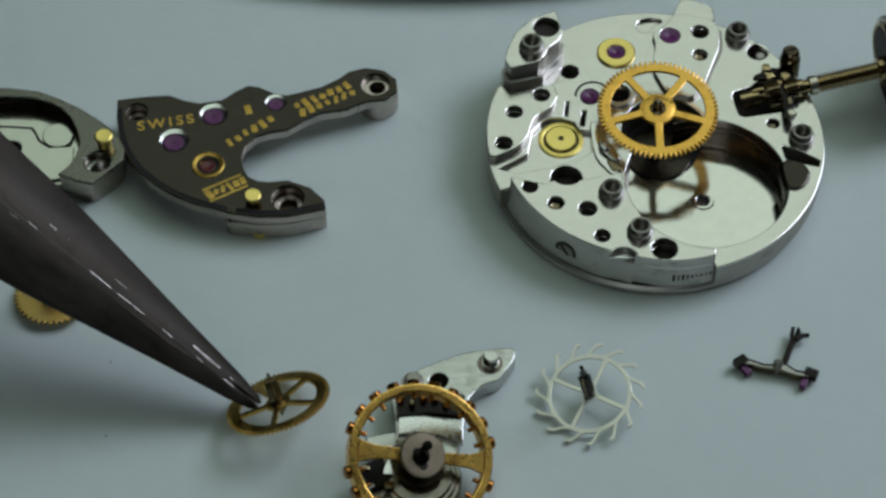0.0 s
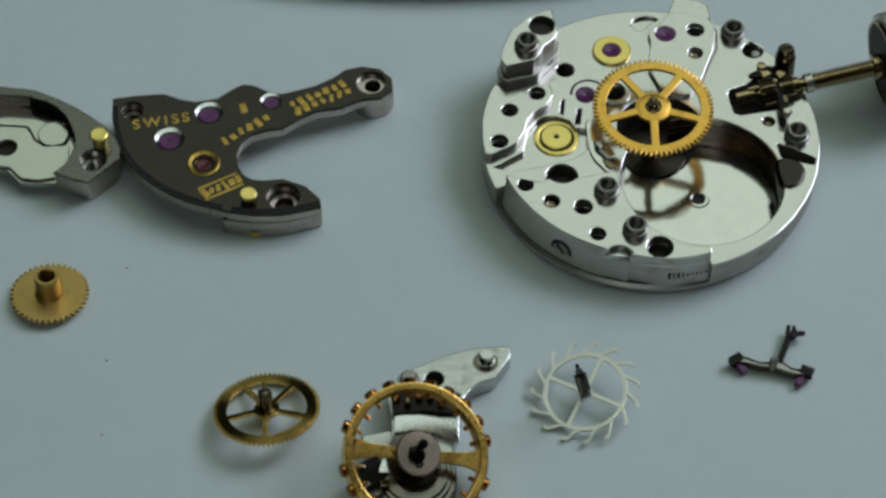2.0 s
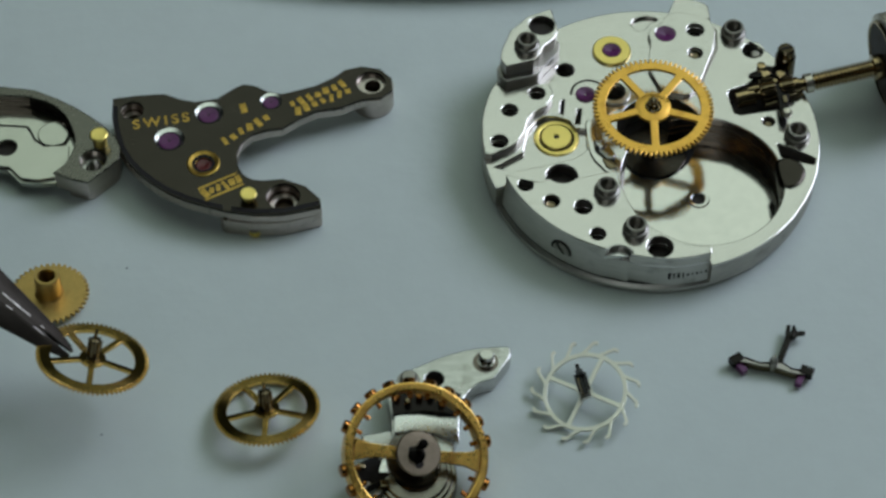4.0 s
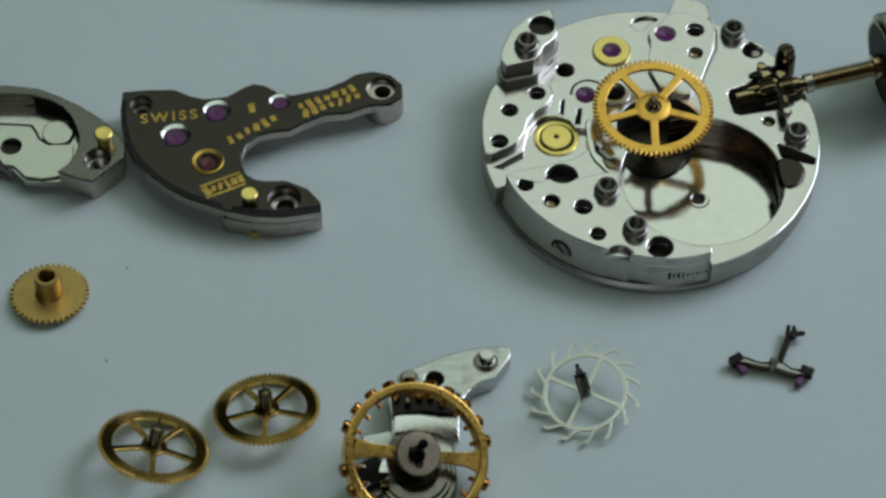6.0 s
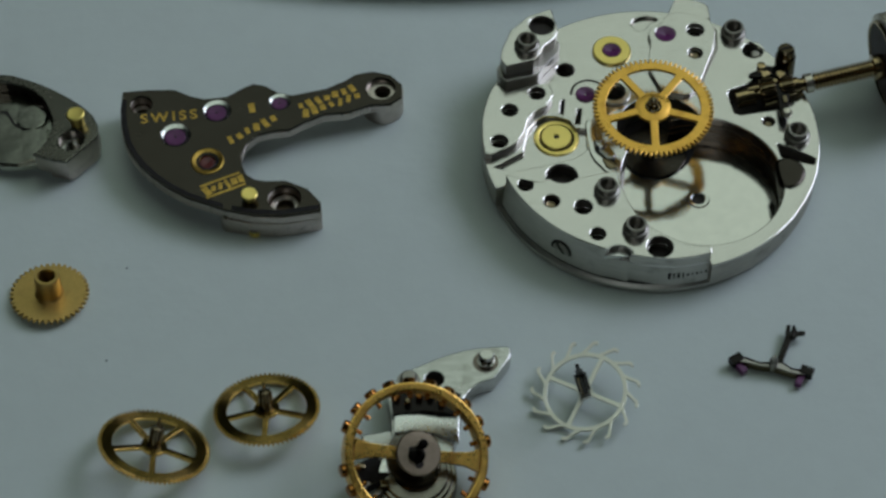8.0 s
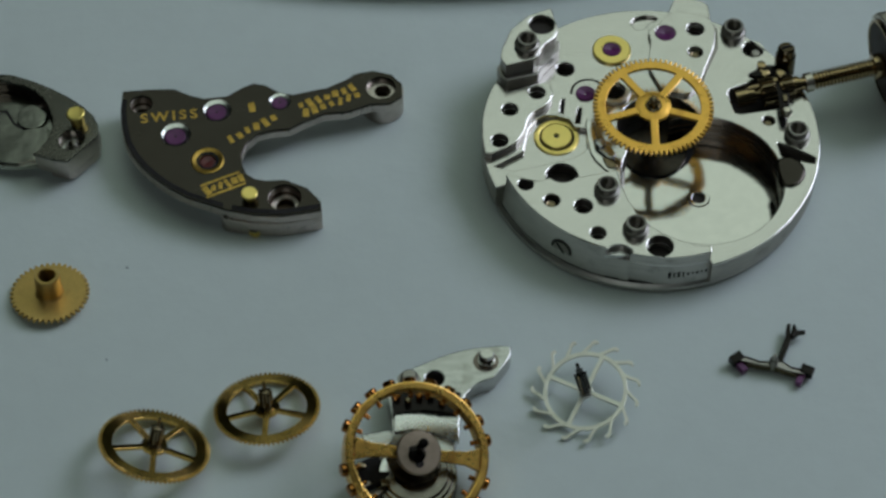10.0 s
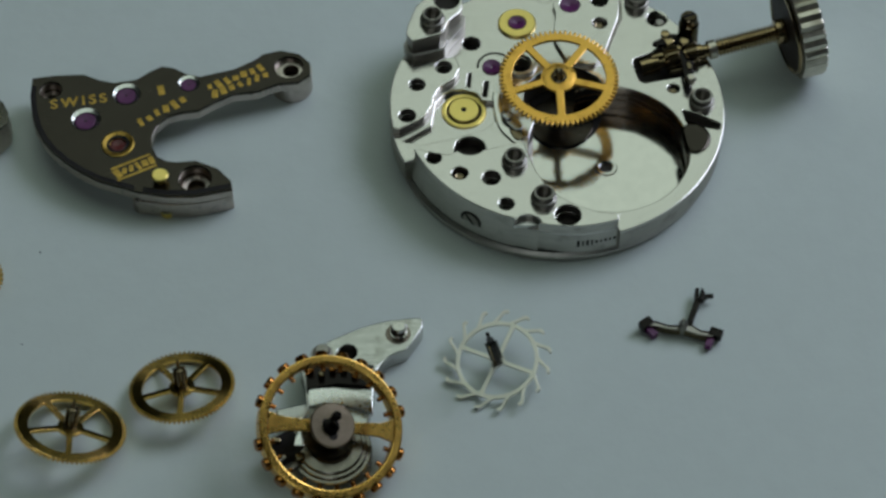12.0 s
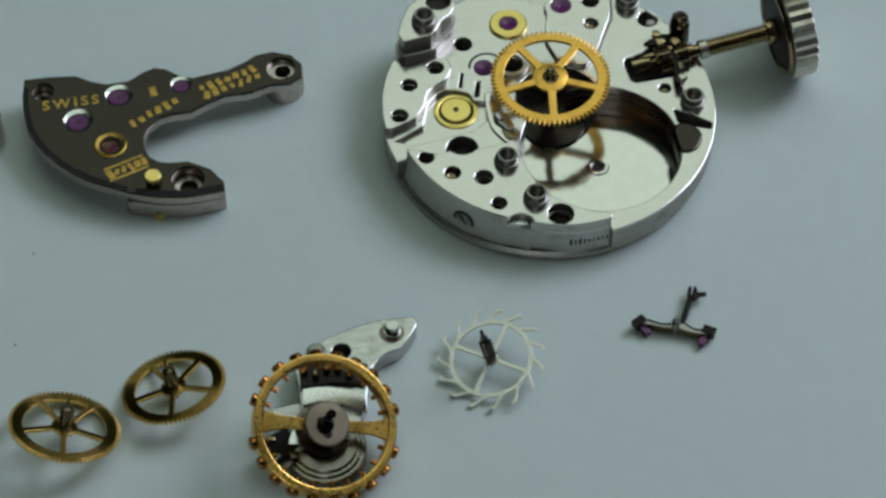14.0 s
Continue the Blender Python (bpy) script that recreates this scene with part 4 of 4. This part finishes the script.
def pallet_fork():
    pf = thing("pallet_fork", at(6.4, -15.2, 0.0), "small steel pallet fork with two ruby pallets", "pallet fork")
    body = rounded([(-2.1, 0.45), (-1.6, 0.35), (-0.9, 0.02), (0.0, 0.0), (0.35, 0.1), (0.9, -0.4), (1.5, -0.5), (1.9, -0.35), (2.05, -0.70), (1.5, -0.78), (0.8, -0.64), (0.0, -0.28), (-0.9, -0.16), (-1.6, 0.05), (-2.2, 0.15)], 2, 0.2)
    # grey top over dark flank and edge, painting the lever's own reflections
    part("lever", slab(body, 0.58, 0.68, bevel=0.02), BUSH, pf, "grey steel lever top")
    edge = [(-2.0, 0.44), (-1.6, 0.36), (-0.9, 0.05), (0.0, 0.02), (0.35, 0.10), (0.9, -0.38), (1.5, -0.48)]
    part("lever_edge", slab(edge + [(x, y - 0.11) for x, y in reversed(edge)], 0.67, 0.70, bevel=0.008), BLACK_STEEL, pf)
    part("lever_flank", slab(body, 0.10, 0.578, bevel=0.02), DARK_STEEL, pf)
    part("fork_arm", slab([(0.05, -0.1), (0.35, -0.1), (0.95, 1.45), (1.15, 1.75), (0.75, 1.75)], 0.40, 0.62, bevel=0.03), BLACK_STEEL, pf)
    part("fork_horn", slab([(0.78, 1.7), (1.0, 1.72), (1.0, 2.2), (1.08, 2.65), (0.92, 2.65), (0.8, 2.2)], 0.40, 0.62, bevel=0.03), BLACK_STEEL, pf)
    part("fork_horn", slab([(0.95, 1.66), (1.2, 1.7), (1.5, 2.0), (1.85, 2.05), (1.85, 2.2), (1.4, 2.2), (1.0, 1.95)], 0.40, 0.62, bevel=0.03), BLACK_STEEL, pf)
    part("fork_horn", slab([(1.0, 1.8), (1.2, 1.75), (1.38, 2.2), (1.30, 2.5), (1.18, 2.3)], 0.48, 0.72, bevel=0.03), BLACK_STEEL, pf)
    part("guard_pin", box(0.14, 0.5, 0.14, pose(1.18, 2.25, 0.75, 30, 0, -25), 0.02), BLACK_STEEL, pf)
    for x, y, a in ((-2.15, 0.12, 35), (1.75, -0.72, -25)):
        part("pallet_jewel", box(0.38, 0.95, 0.40, pose(x + (0.2 if x < 0 else -0.35), y - 0.16, 0.30, 0, 0, a), 0.04), RUBY, pf, "purple ruby pallet")
        part("pallet_arm", box(0.78, 0.56, 0.50, pose(x, y + 0.18, 0.50, 0, 0, a), 0.06), BLACK_STEEL, pf)
    part("arbor", lathe([(0.0, 0.0), (0.06, 0.0), (0.25, 0.2), (0.25, 1.0), (0.17, 1.1), (0.08, 1.45), (0, 1.45)], 16), BUSH, pf).location = (-0.1 * MM, -0.08 * MM, 0)
    return pf


def balance():
    """The balance cock lying upside down with the balance resting on it."""
    ba = thing("balance_assembly", at(-13.4, -22.45, 0), "gilt screw balance lying on its upturned steel balance cock", "balance wheel")
    ox, oy = -13.5, -22.2
    arm = rounded([(-9.2, -14.28), (-8.85, -14.3), (-8.68, -14.36), (-8.70, -14.9), (-9.2, -15.7), (-9.68, -16.40), (-10.2, -16.52), (-10.73, -16.85), (-11.3, -17.6), (-11.5, -18.2), (-11.6, -19.4), (-11.9, -20.8), (-12.0, -22.0), (-12.1, -23.2), (-12.9, -24.2), (-14.2, -24.6), (-15.3, -24.1), (-15.9, -23.0), (-15.7, -21.5), (-15.2, -20.2), (-15.3, -18.5), (-15.6, -17.2), (-14.4, -15.95), (-12.46, -14.97), (-10.9, -14.45)], 2, 0.2)
    part("cock", slab([(x - ox, y - oy) for x, y in arm], 0.05, 1.25, [ring(0.58, 28, -12.93 - ox, -16.45 - oy)], 0.06), COCK, ba, "scuffed plated balance cock")
    part("bore", lathe([(0.58, 0.4), (0, 0.4)], 20), BLACK, ba).location = ((-12.93 - ox) * MM, (-16.45 - oy) * MM, 0)
    part("pin_sink", lathe([(0.72, 1.256), (0.0, 1.256)], 28), RECESS, ba).location = ((-10.05 - ox) * MM, (-15.3 - oy) * MM, 0)
    part("dowel_pin", lathe([(0.52, 1.24), (0.50, 1.32), (0.44, 1.33), (0.44, 1.75), (0.36, 1.92), (0, 1.97)], 24), STEEL, ba).location = ((-10.0 - ox) * MM, (-15.2 - oy) * MM, 0)
    part("dowel_pin", lathe([(0.66, 1.2), (0.64, 1.27), (0.5, 1.28), (0.48, 1.6), (0.36, 1.72), (0, 1.75)], 24), BUSH, ba).location = ((-14.35 - ox) * MM, (-16.55 - oy) * MM, 0)
    part("polished_band", slab([(x - ox, y - oy) for x, y in [(-15.1, -19.05), (-14.4, -18.96), (-13.6, -18.98), (-12.6, -19.2), (-11.6, -19.6), (-11.62, -20.75), (-12.1, -20.45), (-12.7, -20.2), (-13.6, -19.98), (-14.4, -19.97), (-15.1, -20.08)]], 1.24, 1.42, bevel=0.04), DISH, ba)
    part("cock_boss", lathe([(2.22, 0.3), (2.24, 1.20), (2.18, 1.27), (2.02, 1.28), (1.99, 1.40), (1.93, 1.45), (1.78, 1.46), (1.75, 1.57), (1.69, 1.62), (1.5, 1.63), (1.2, 1.66), (0.9, 1.58), (0.8, 1.55)], 56), BOSS, ba, "stepped steel boss").location = ((-13.9 - ox) * MM, (-22.9 - oy) * MM, 0)
    # bright crescent put in as the boss top's reflection
    land = ring(2.0, 16, -13.9 - ox, -22.9 - oy, 92, 178) + ring(1.1, 12, -13.9 - ox, -22.9 - oy, 178, 92)
    part("boss_highlight", slab(land, 1.5, 1.70, bevel=0.03), DISH, ba, "bright crescent painting the boss's reflection")
    # dark block added for the dark clutter beside the boss
    part("filler_block", box(1.5, 1.6, 0.7, pose(-16.3 - ox, -22.7 - oy, 1.3, 0, 0, 30), 0.12), NEAR_BLACK, ba)
    # dark plate and pins added where the area above the band reads dark
    part("filler_plate", slab([(x - ox, y - oy) for x, y in [(-15.3, -17.6), (-13.4, -17.2), (-11.5, -17.6), (-11.7, -18.9), (-13.5, -18.7), (-15.2, -19.0)]], 1.26, 1.5, bevel=0.04), BLACK_STEEL, ba, "dark plate filling the dark gap by the arm")
    for k in range(6):
        part("filler_pin", lathe([(0.2, 1.4), (0.2, 1.85), (0.12, 1.95), (0, 1.95)], 14), DARK_STEEL if k % 2 else SCREW, ba).location = ((-15.0 + k * 0.62 - ox) * MM, (-17.95 - 0.35 * (k % 3 == 1) - oy) * MM, 0)
    for x, y, z, a, sx, sy in ((-16.6, -23.6, 1.55, 35, 0.9, 0.25), (-16.0, -24.1, 1.45, 50, 0.8, 0.3), (-15.6, -23.6, 1.70, 15, 0.5, 0.4), (-16.9, -22.5, 1.72, -10, 0.5, 0.3)):
        part("stud_fitting", box(sx, sy, 0.3, pose(x - ox, y - oy, z, 0, 12, a), 0.06), DARK_STEEL if sx < 0.7 else BUSH, ba)
    part("stud_block", box(1.7, 1.0, 0.5, pose(-16.0 - ox, -20.8 - oy, 1.5, -8, 0, 12), 0.08), DISH, ba)
    # the balance itself, leaning towards the viewer
    wh = part("balance_rim", slab(ring(3.90, 96), -0.74, 0.26, [ring(3.61, 96)], 0.10), GOLD_BAL, ba, "gilt balance rim")
    wh.matrix_local = at(-0.38, -0.2, 2.75, 0.25, -0.34, 0)
    arm2 = [(-3.45, -0.62), (-2.6, -0.38), (-1.2, -0.30), (1.2, -0.28), (2.7, -0.36), (3.45, -0.62), (3.45, 0.55), (2.7, 0.32), (1.2, 0.26), (-1.2, 0.26), (-2.6, 0.32), (-3.45, 0.55)]
    part("balance_arm", slab(arm2, -0.02, 0.26, bevel=0.03), GOLD_BAL, wh)
    part("roller_table", lathe([(0.6, -0.6), (0.6, 0.2), (1.22, 0.24), (1.25, 0.5), (1.18, 0.58), (0.5, 0.6), (0, 0.6)], 40), ROLLER, wh, "brown-stained steel roller table")
    part("impulse_pin", lathe([(0.26, 0.58), (0.26, 1.05), (0, 1.08)], 14), BLACK_STEEL, wh, "dark impulse pin").location = (0.12 * MM, 0.42 * MM, 0)
    part("safety_roller", lathe([(0.48, 0.58), (0.46, 0.72), (0.3, 0.76), (0, 0.76)], 24), BLACK_STEEL, wh).location = (-0.12 * MM, -0.12 * MM, 0)
    part("pivot", lathe([(0.24, 0.6), (0.16, 0.95), (0.07, 1.2), (0, 1.22)], 14), BLACK_STEEL, wh)
    # flat black discs painting holes in the roller table
    part("roller_bore", lathe([(0.24, 0.607), (0, 0.607)], 14), BLACK, wh).location = (0.05 * MM, -0.62 * MM, 0)
    part("roller_bore", lathe([(0.17, 0.607), (0, 0.607)], 14), BLACK, wh).location = (-0.42 * MM, 0.12 * MM, 0)
    part("lower_staff", lathe([(0.3, 0.2), (0.3, -1.0), (0.1, -1.1), (0.08, -1.5), (0, -1.5)], 14), STEEL, wh)
    for k in range(20):
        a = radians((17 + 16.2 * k) if k < 10 else -(17 + 16.2 * (k - 10)))
        s = part("timing_screw", lathe([(0.13, -0.62), (0.13, 0.0), (0.30, 0.0), (0.35, 0.05), (0.36, 0.42), (0.29, 0.50), (0.10, 0.50), (0, 0.46)], 14), SCREW, wh)
        s.matrix_local = Matrix.Rotation(a, 4, "Z") @ Matrix.Translation((3.79 * MM, 0, -0.20 * MM)) @ Matrix.Rotation(radians(90), 4, "Y")
    spring = bmesh.new()
    pts, turns = [], 7
    for i in range(turns * 36):
        a = 2 * math.pi * i / 36
        r = 0.7 + 0.85 * i / (turns * 36)
        pts.append((r * math.cos(a), r * math.sin(a)))
    rows = []
    for x, y in pts:
        k = 0.03 / math.hypot(x, y)
        rows.append([spring.verts.new(c) for c in ((x * (1 - k), y * (1 - k), -0.75), (x * (1 + k), y * (1 + k), -0.75), (x * (1 + k), y * (1 + k), -0.5), (x * (1 - k), y * (1 - k), -0.5))])
    for p, q in zip(rows, rows[1:]):
        for i in range(4):
            spring.faces.new((p[i], p[(i + 1) % 4], q[(i + 1) % 4], q[i]))
    part("hairspring", spring, DARK_STEEL, wh, "dark blued steel hairspring")
    return ba


# ---- tweezers ----
def tweezers():
    tw = thing("tweezers", at(-60, 20, 30), "worn grey steel fine-pointed watchmaker's tweezers", "tweezers")
    stations = [(-0.15, 0.16, 0.14), (0.15, 0.34, 0.28), (1.5, 0.66, 0.5), (6.0, 1.35, 1.1), (14.0, 2.75, 2.0), (24.0, 4.0, 2.8), (45.0, 4.6, 3.0), (90.0, 4.4, 2.6), (112.0, 3.6, 2.2)]
    arms = []
    for side in (1, -1):
        bm = bmesh.new()
        rows = []
        for x, w, h in stations:
            w *= 1.18 if side == 1 else 1.12 - 0.15 * min(1.0, max(0.0, x / 20))
            prof = [(0.02, -h * 0.5), (w * 0.55, -h * 0.5), (w * 0.94, -h * 0.25), (w, 0.0), (w * 0.955, h * 0.17), (w * 0.55, h * 0.36), (w * 0.10, h * 0.5), (w * 0.05, h * 0.49), (0.02, h * 0.42)]
            if side == 1:
                under = -min(1.0, max(0.0, (x - 1.2) / 4.0)) * 1.5
                prof[0], prof[-1] = (under, -h * 0.5), (under, -h * 0.02)
            else:
                reach = -min(1.0, max(0.0, (x - 1.5) / 4.5)) * 0.75
                prof[-2], prof[-1] = (reach, h * 0.46), (reach, h * 0.38)
            rows.append([bm.verts.new((x, side * y, z)) for y, z in prof])
        k = len(rows[0])
        for a, b in zip(rows, rows[1:]):
            for i in range(k):
                bm.faces.new((a[i], a[(i + 1) % k], b[(i + 1) % k], b[i]))
        bm.faces.new(rows[0])
        bm.faces.new(list(reversed(rows[-1])))
        # the pivot is far back, where the arms are joined
        bmesh.ops.translate(bm, vec=(-112, 0, 0), verts=bm.verts)
        arm = part("tweezer_arm", bm, TWEEZER, tw, smooth=24)
        arm.location = (112 * MM, 0, 0)
        # bright wear along the meeting edge, in small broken patches
        random.seed(5 + side)
        rub = bmesh.new()
        x = 2.0
        while x < 40:
            size = random.uniform(0.12, 0.9)
            k = max(i for i in range(len(stations) - 1) if stations[i][0] <= x)
            f = (x - stations[k][0]) / (stations[k + 1][0] - stations[k][0])
            w = (stations[k][1] * (1 - f) + stations[k + 1][1] * f) * (1.18 if side == 1 else 1.12 - 0.15 * min(1.0, x / 20))
            hh = stations[k][2] * (1 - f) + stations[k + 1][2] * f
            slope = (stations[k + 1][2] - stations[k][2]) / (stations[k + 1][0] - stations[k][0]) * 0.48
            m = Matrix.Translation((x - 112, side * w * random.uniform(0.07, 0.12), hh * 0.486)) @ Vector((1, 0, 0)).rotation_difference(Vector((1, 0, slope))).to_matrix().to_4x4()
            box(size, random.uniform(0.03, 0.11) * (0.7 + x / 30), 0.03, m, 0.01, rub)
            x += size * random.uniform(0.5, 1.1) + (random.uniform(0.4, 2.2) if random.random() < 0.3 else 0)
        part("worn_edge", rub, WORN, arm, "bright rubbed edge")
        arms.append(arm)
    part("rear_joint", box(8, 6.5, 2.6, pose(113, 0, 0), 0.4), TWEEZER, tw)
    return tw, arms


# ---- other small things ----
def parts_tray():
    bm = lathe([(0, 0.4), (53.6, 0.4), (55.2, 0.9), (56.2, 1.2), (56.6, 1.7), (57.0, 1.9), (57.4, 1.7), (57.35, 0.9), (57.1, 0.2), (56.6, 0.0), (0, 0.0)], 160)
    tr = part("parts_tray", bm, TRAY)
    tr.location = (-12.5 * MM, 70.6 * MM, 0)
    tagged(tr, "round grey plastic parts tray at the back of the paper", "tray")


def lint():
    random.seed(11)
    for x, y in ((-30.77, -8.06), (-31.31, -19.6), (-31.45, -14.6)):
        bm = bmesh.new()
        bmesh.ops.create_icosphere(bm, subdivisions=1, radius=0.085)
        for v in bm.verts:
            v.co += Vector((random.uniform(-0.05, 0.05), random.uniform(-0.05, 0.05), 0))
            v.co.z = max(0.0, v.co.z * 0.5 + 0.03)
        ob = part("dust_speck", bm, LINT)
        ob.location = (x * MM, y * MM, 0)
        tagged(ob, "tiny grey speck of dust lying on the paper", "dust", "dust on the paper")


setting()
movement()
bridge = train_bridge()
barrel = barrel_bridge()
hour_wheel()
third = train_wheel("third_wheel", at(-22.14, -18.46, 0.86, -0.05, 0.25), "aged brass third wheel with five spokes, resting on its pinion", 2.95, 68)
fourth = train_wheel("fourth_wheel", at(-28.18, -21.17, 1.27, 0.22, 0.315), "aged brass fourth wheel with five spokes, leaning on its pinion", 3.07, 72)
balance()
escape_wheel()
pallet_fork()
pincers, pincer_arms = tweezers()
parts_tray()
lint()


def grip(x, y, z, dx=-14.5, dy=7.6, dz=9.0, roll=0.0):
    """Tweezers with their point at (x, y, z), in millimetres, and their handle towards (dx, dy, dz)."""
    d = Vector((dx, dy, dz)).normalized()
    side = Vector((0, 0, 1)).cross(d).normalized()
    m = Matrix((d, side, d.cross(side))).transposed().to_4x4()
    return Matrix.Translation((x * MM, y * MM, z * MM)) @ m @ Matrix.Rotation(radians(roll), 4, "X")


def motions():
    away = grip(-75, 20, 20)
    carry = [(3.4, -62, -2, 12), (3.9, -36, -15, 6), (4.2, -29.6, -20.0, 1.6), (4.6, -29.6, -20.0, 1.5), (4.8, -33, -17, 3.5), (5.1, -48, -8, 7)]
    walk(pincers, [(0.0, grip(-22.93, -18.16, 1.1)), (0.1, grip(-23.35, -18.6, 1.1)), (0.2, grip(-23.65, -18.9, 1.2)), (0.3, grip(-24.2, -18.2, 1.5)), (0.4, grip(-24.6, -17.9, 1.6)),
                   (0.5, grip(-25.9, -16.8, 2.6)), (0.6, grip(-27.2, -16.9, 3.0)), (0.7, grip(-29.2, -15.6, 3.5)), (0.8, grip(-30.8, -15.0, 4.0)), (0.9, grip(-36.2, -9.5, 5.0)), (1.1, grip(-48, -4, 9)), (1.4, away), (3.2, away)]
         + [(t, grip(x, y, z)) for t, x, y, z in carry]
         + [(5.3, grip(-39.5, -4.0, 3.6)), (5.5, grip(-36.8, -7.2, 3.0)), (5.6, grip(-36.4, -7.6, 3.0)), (5.7, grip(-36.2, -6.1, 3.0)), (5.8, grip(-36.6, -5.5, 3.0)), (5.9, grip(-36.9, -4.7, 3.0)), (6.0, grip(-38.0, -4.6, 3.0)), (6.15, grip(-43, -1.0, 4.0)), (6.6, away), (14.0, away)])
    shut, ajar, wide = 0.04, 0.26, 0.42
    for arm, s in zip(pincer_arms, (1, -1)):
        def jaw(t, deg):
            return (t, pose(112 * MM, 0, 0, 0, 0, -s * deg))
        walk(arm, [jaw(0.0, shut), jaw(0.3, shut), jaw(0.4, ajar), jaw(0.6, 0.36), jaw(0.8, 0.5), jaw(1.4, 0.5), jaw(3.2, 0.1), jaw(3.4, shut), jaw(4.3, shut), jaw(4.6, ajar), jaw(5.3, wide), jaw(6.0, wide), jaw(6.6, 0.4), jaw(14.0, 0.4)])
    rest = at(-22.14, -18.46, 0.86, -0.05, 0.25)
    walk(third, [(0.0, at(-21.71, -18.37, 1.52, -0.264, 0.38)), (0.1, at(-22.0, -18.45, 1.2, -0.22, 0.20)), (0.2, at(-22.0, -19.0, 1.4, -0.20, -0.20)), (0.3, at(-22.0, -18.5, 0.9, 0.03, 0.20)), (0.4, at(-22.1, -18.5, 0.8, -0.02, 0.2)),
                 (0.5, at(-22.2, -18.59, 0.98, -0.24, 0.17)), (0.6, rest), (12.4, rest), (12.5, at(-22.2, -18.46, 0.87, -0.11, 0.23)), (12.6, at(-22.25, -18.53, 0.94, -0.17, 0.22)), (14.0, at(-22.25, -18.53, 0.94, -0.17, 0.22))])
    lying = at(-28.18, -21.17, 1.27, 0.22, 0.315)
    walk(fourth, [(0.0, at(-75, 18, 20, 0.2, 0.3)), (3.2, at(-73.6, 17.5, 20, 0.2, 0.3)), (3.4, at(-60.6, -2.6, 12, 0.2, 0.3)), (3.9, at(-34.6, -15.6, 6, 0.2, 0.3)), (4.2, at(-28.2, -20.95, 1.6, 0.2, 0.3)), (4.35, lying), (14.0, lying)])
    walk(bridge, [(0.0, at(-24.0, -0.8, 0)), (5.7, at(-24.0, -0.8, 0)), (5.8, at(-23.71, -0.79, 0, 0, 0, -3.6)), (6.0, at(-23.71, -0.79, 0, 0, 0, -3.6)), (14.0, at(-23.71, -0.79, 0, 0, 0, -3.6))])
    # from 6.4 s it tilts so that its floor mirrors the dark room
    walk(barrel, [(0.0, at(-36, 0, 0)), (5.7, at(-36, 0, 0)), (5.8, at(-35.75, 0.1, 0)), (6.0, at(-35.75, 0.1, 0)), (6.1, at(-36.3, 0.5, 0, 0, 0, 1)), (6.2, at(-37.1, 1.1, 0, 0, 0, 2)), (6.4, at(-37.3, 1.35, 0, 0, 0, 2)), (6.6, at(-37.3, 1.30, 0, -0.068, 0.0, 2)), (14.0, at(-37.3, 1.30, 0, -0.068, 0.0, 2))])


motions()
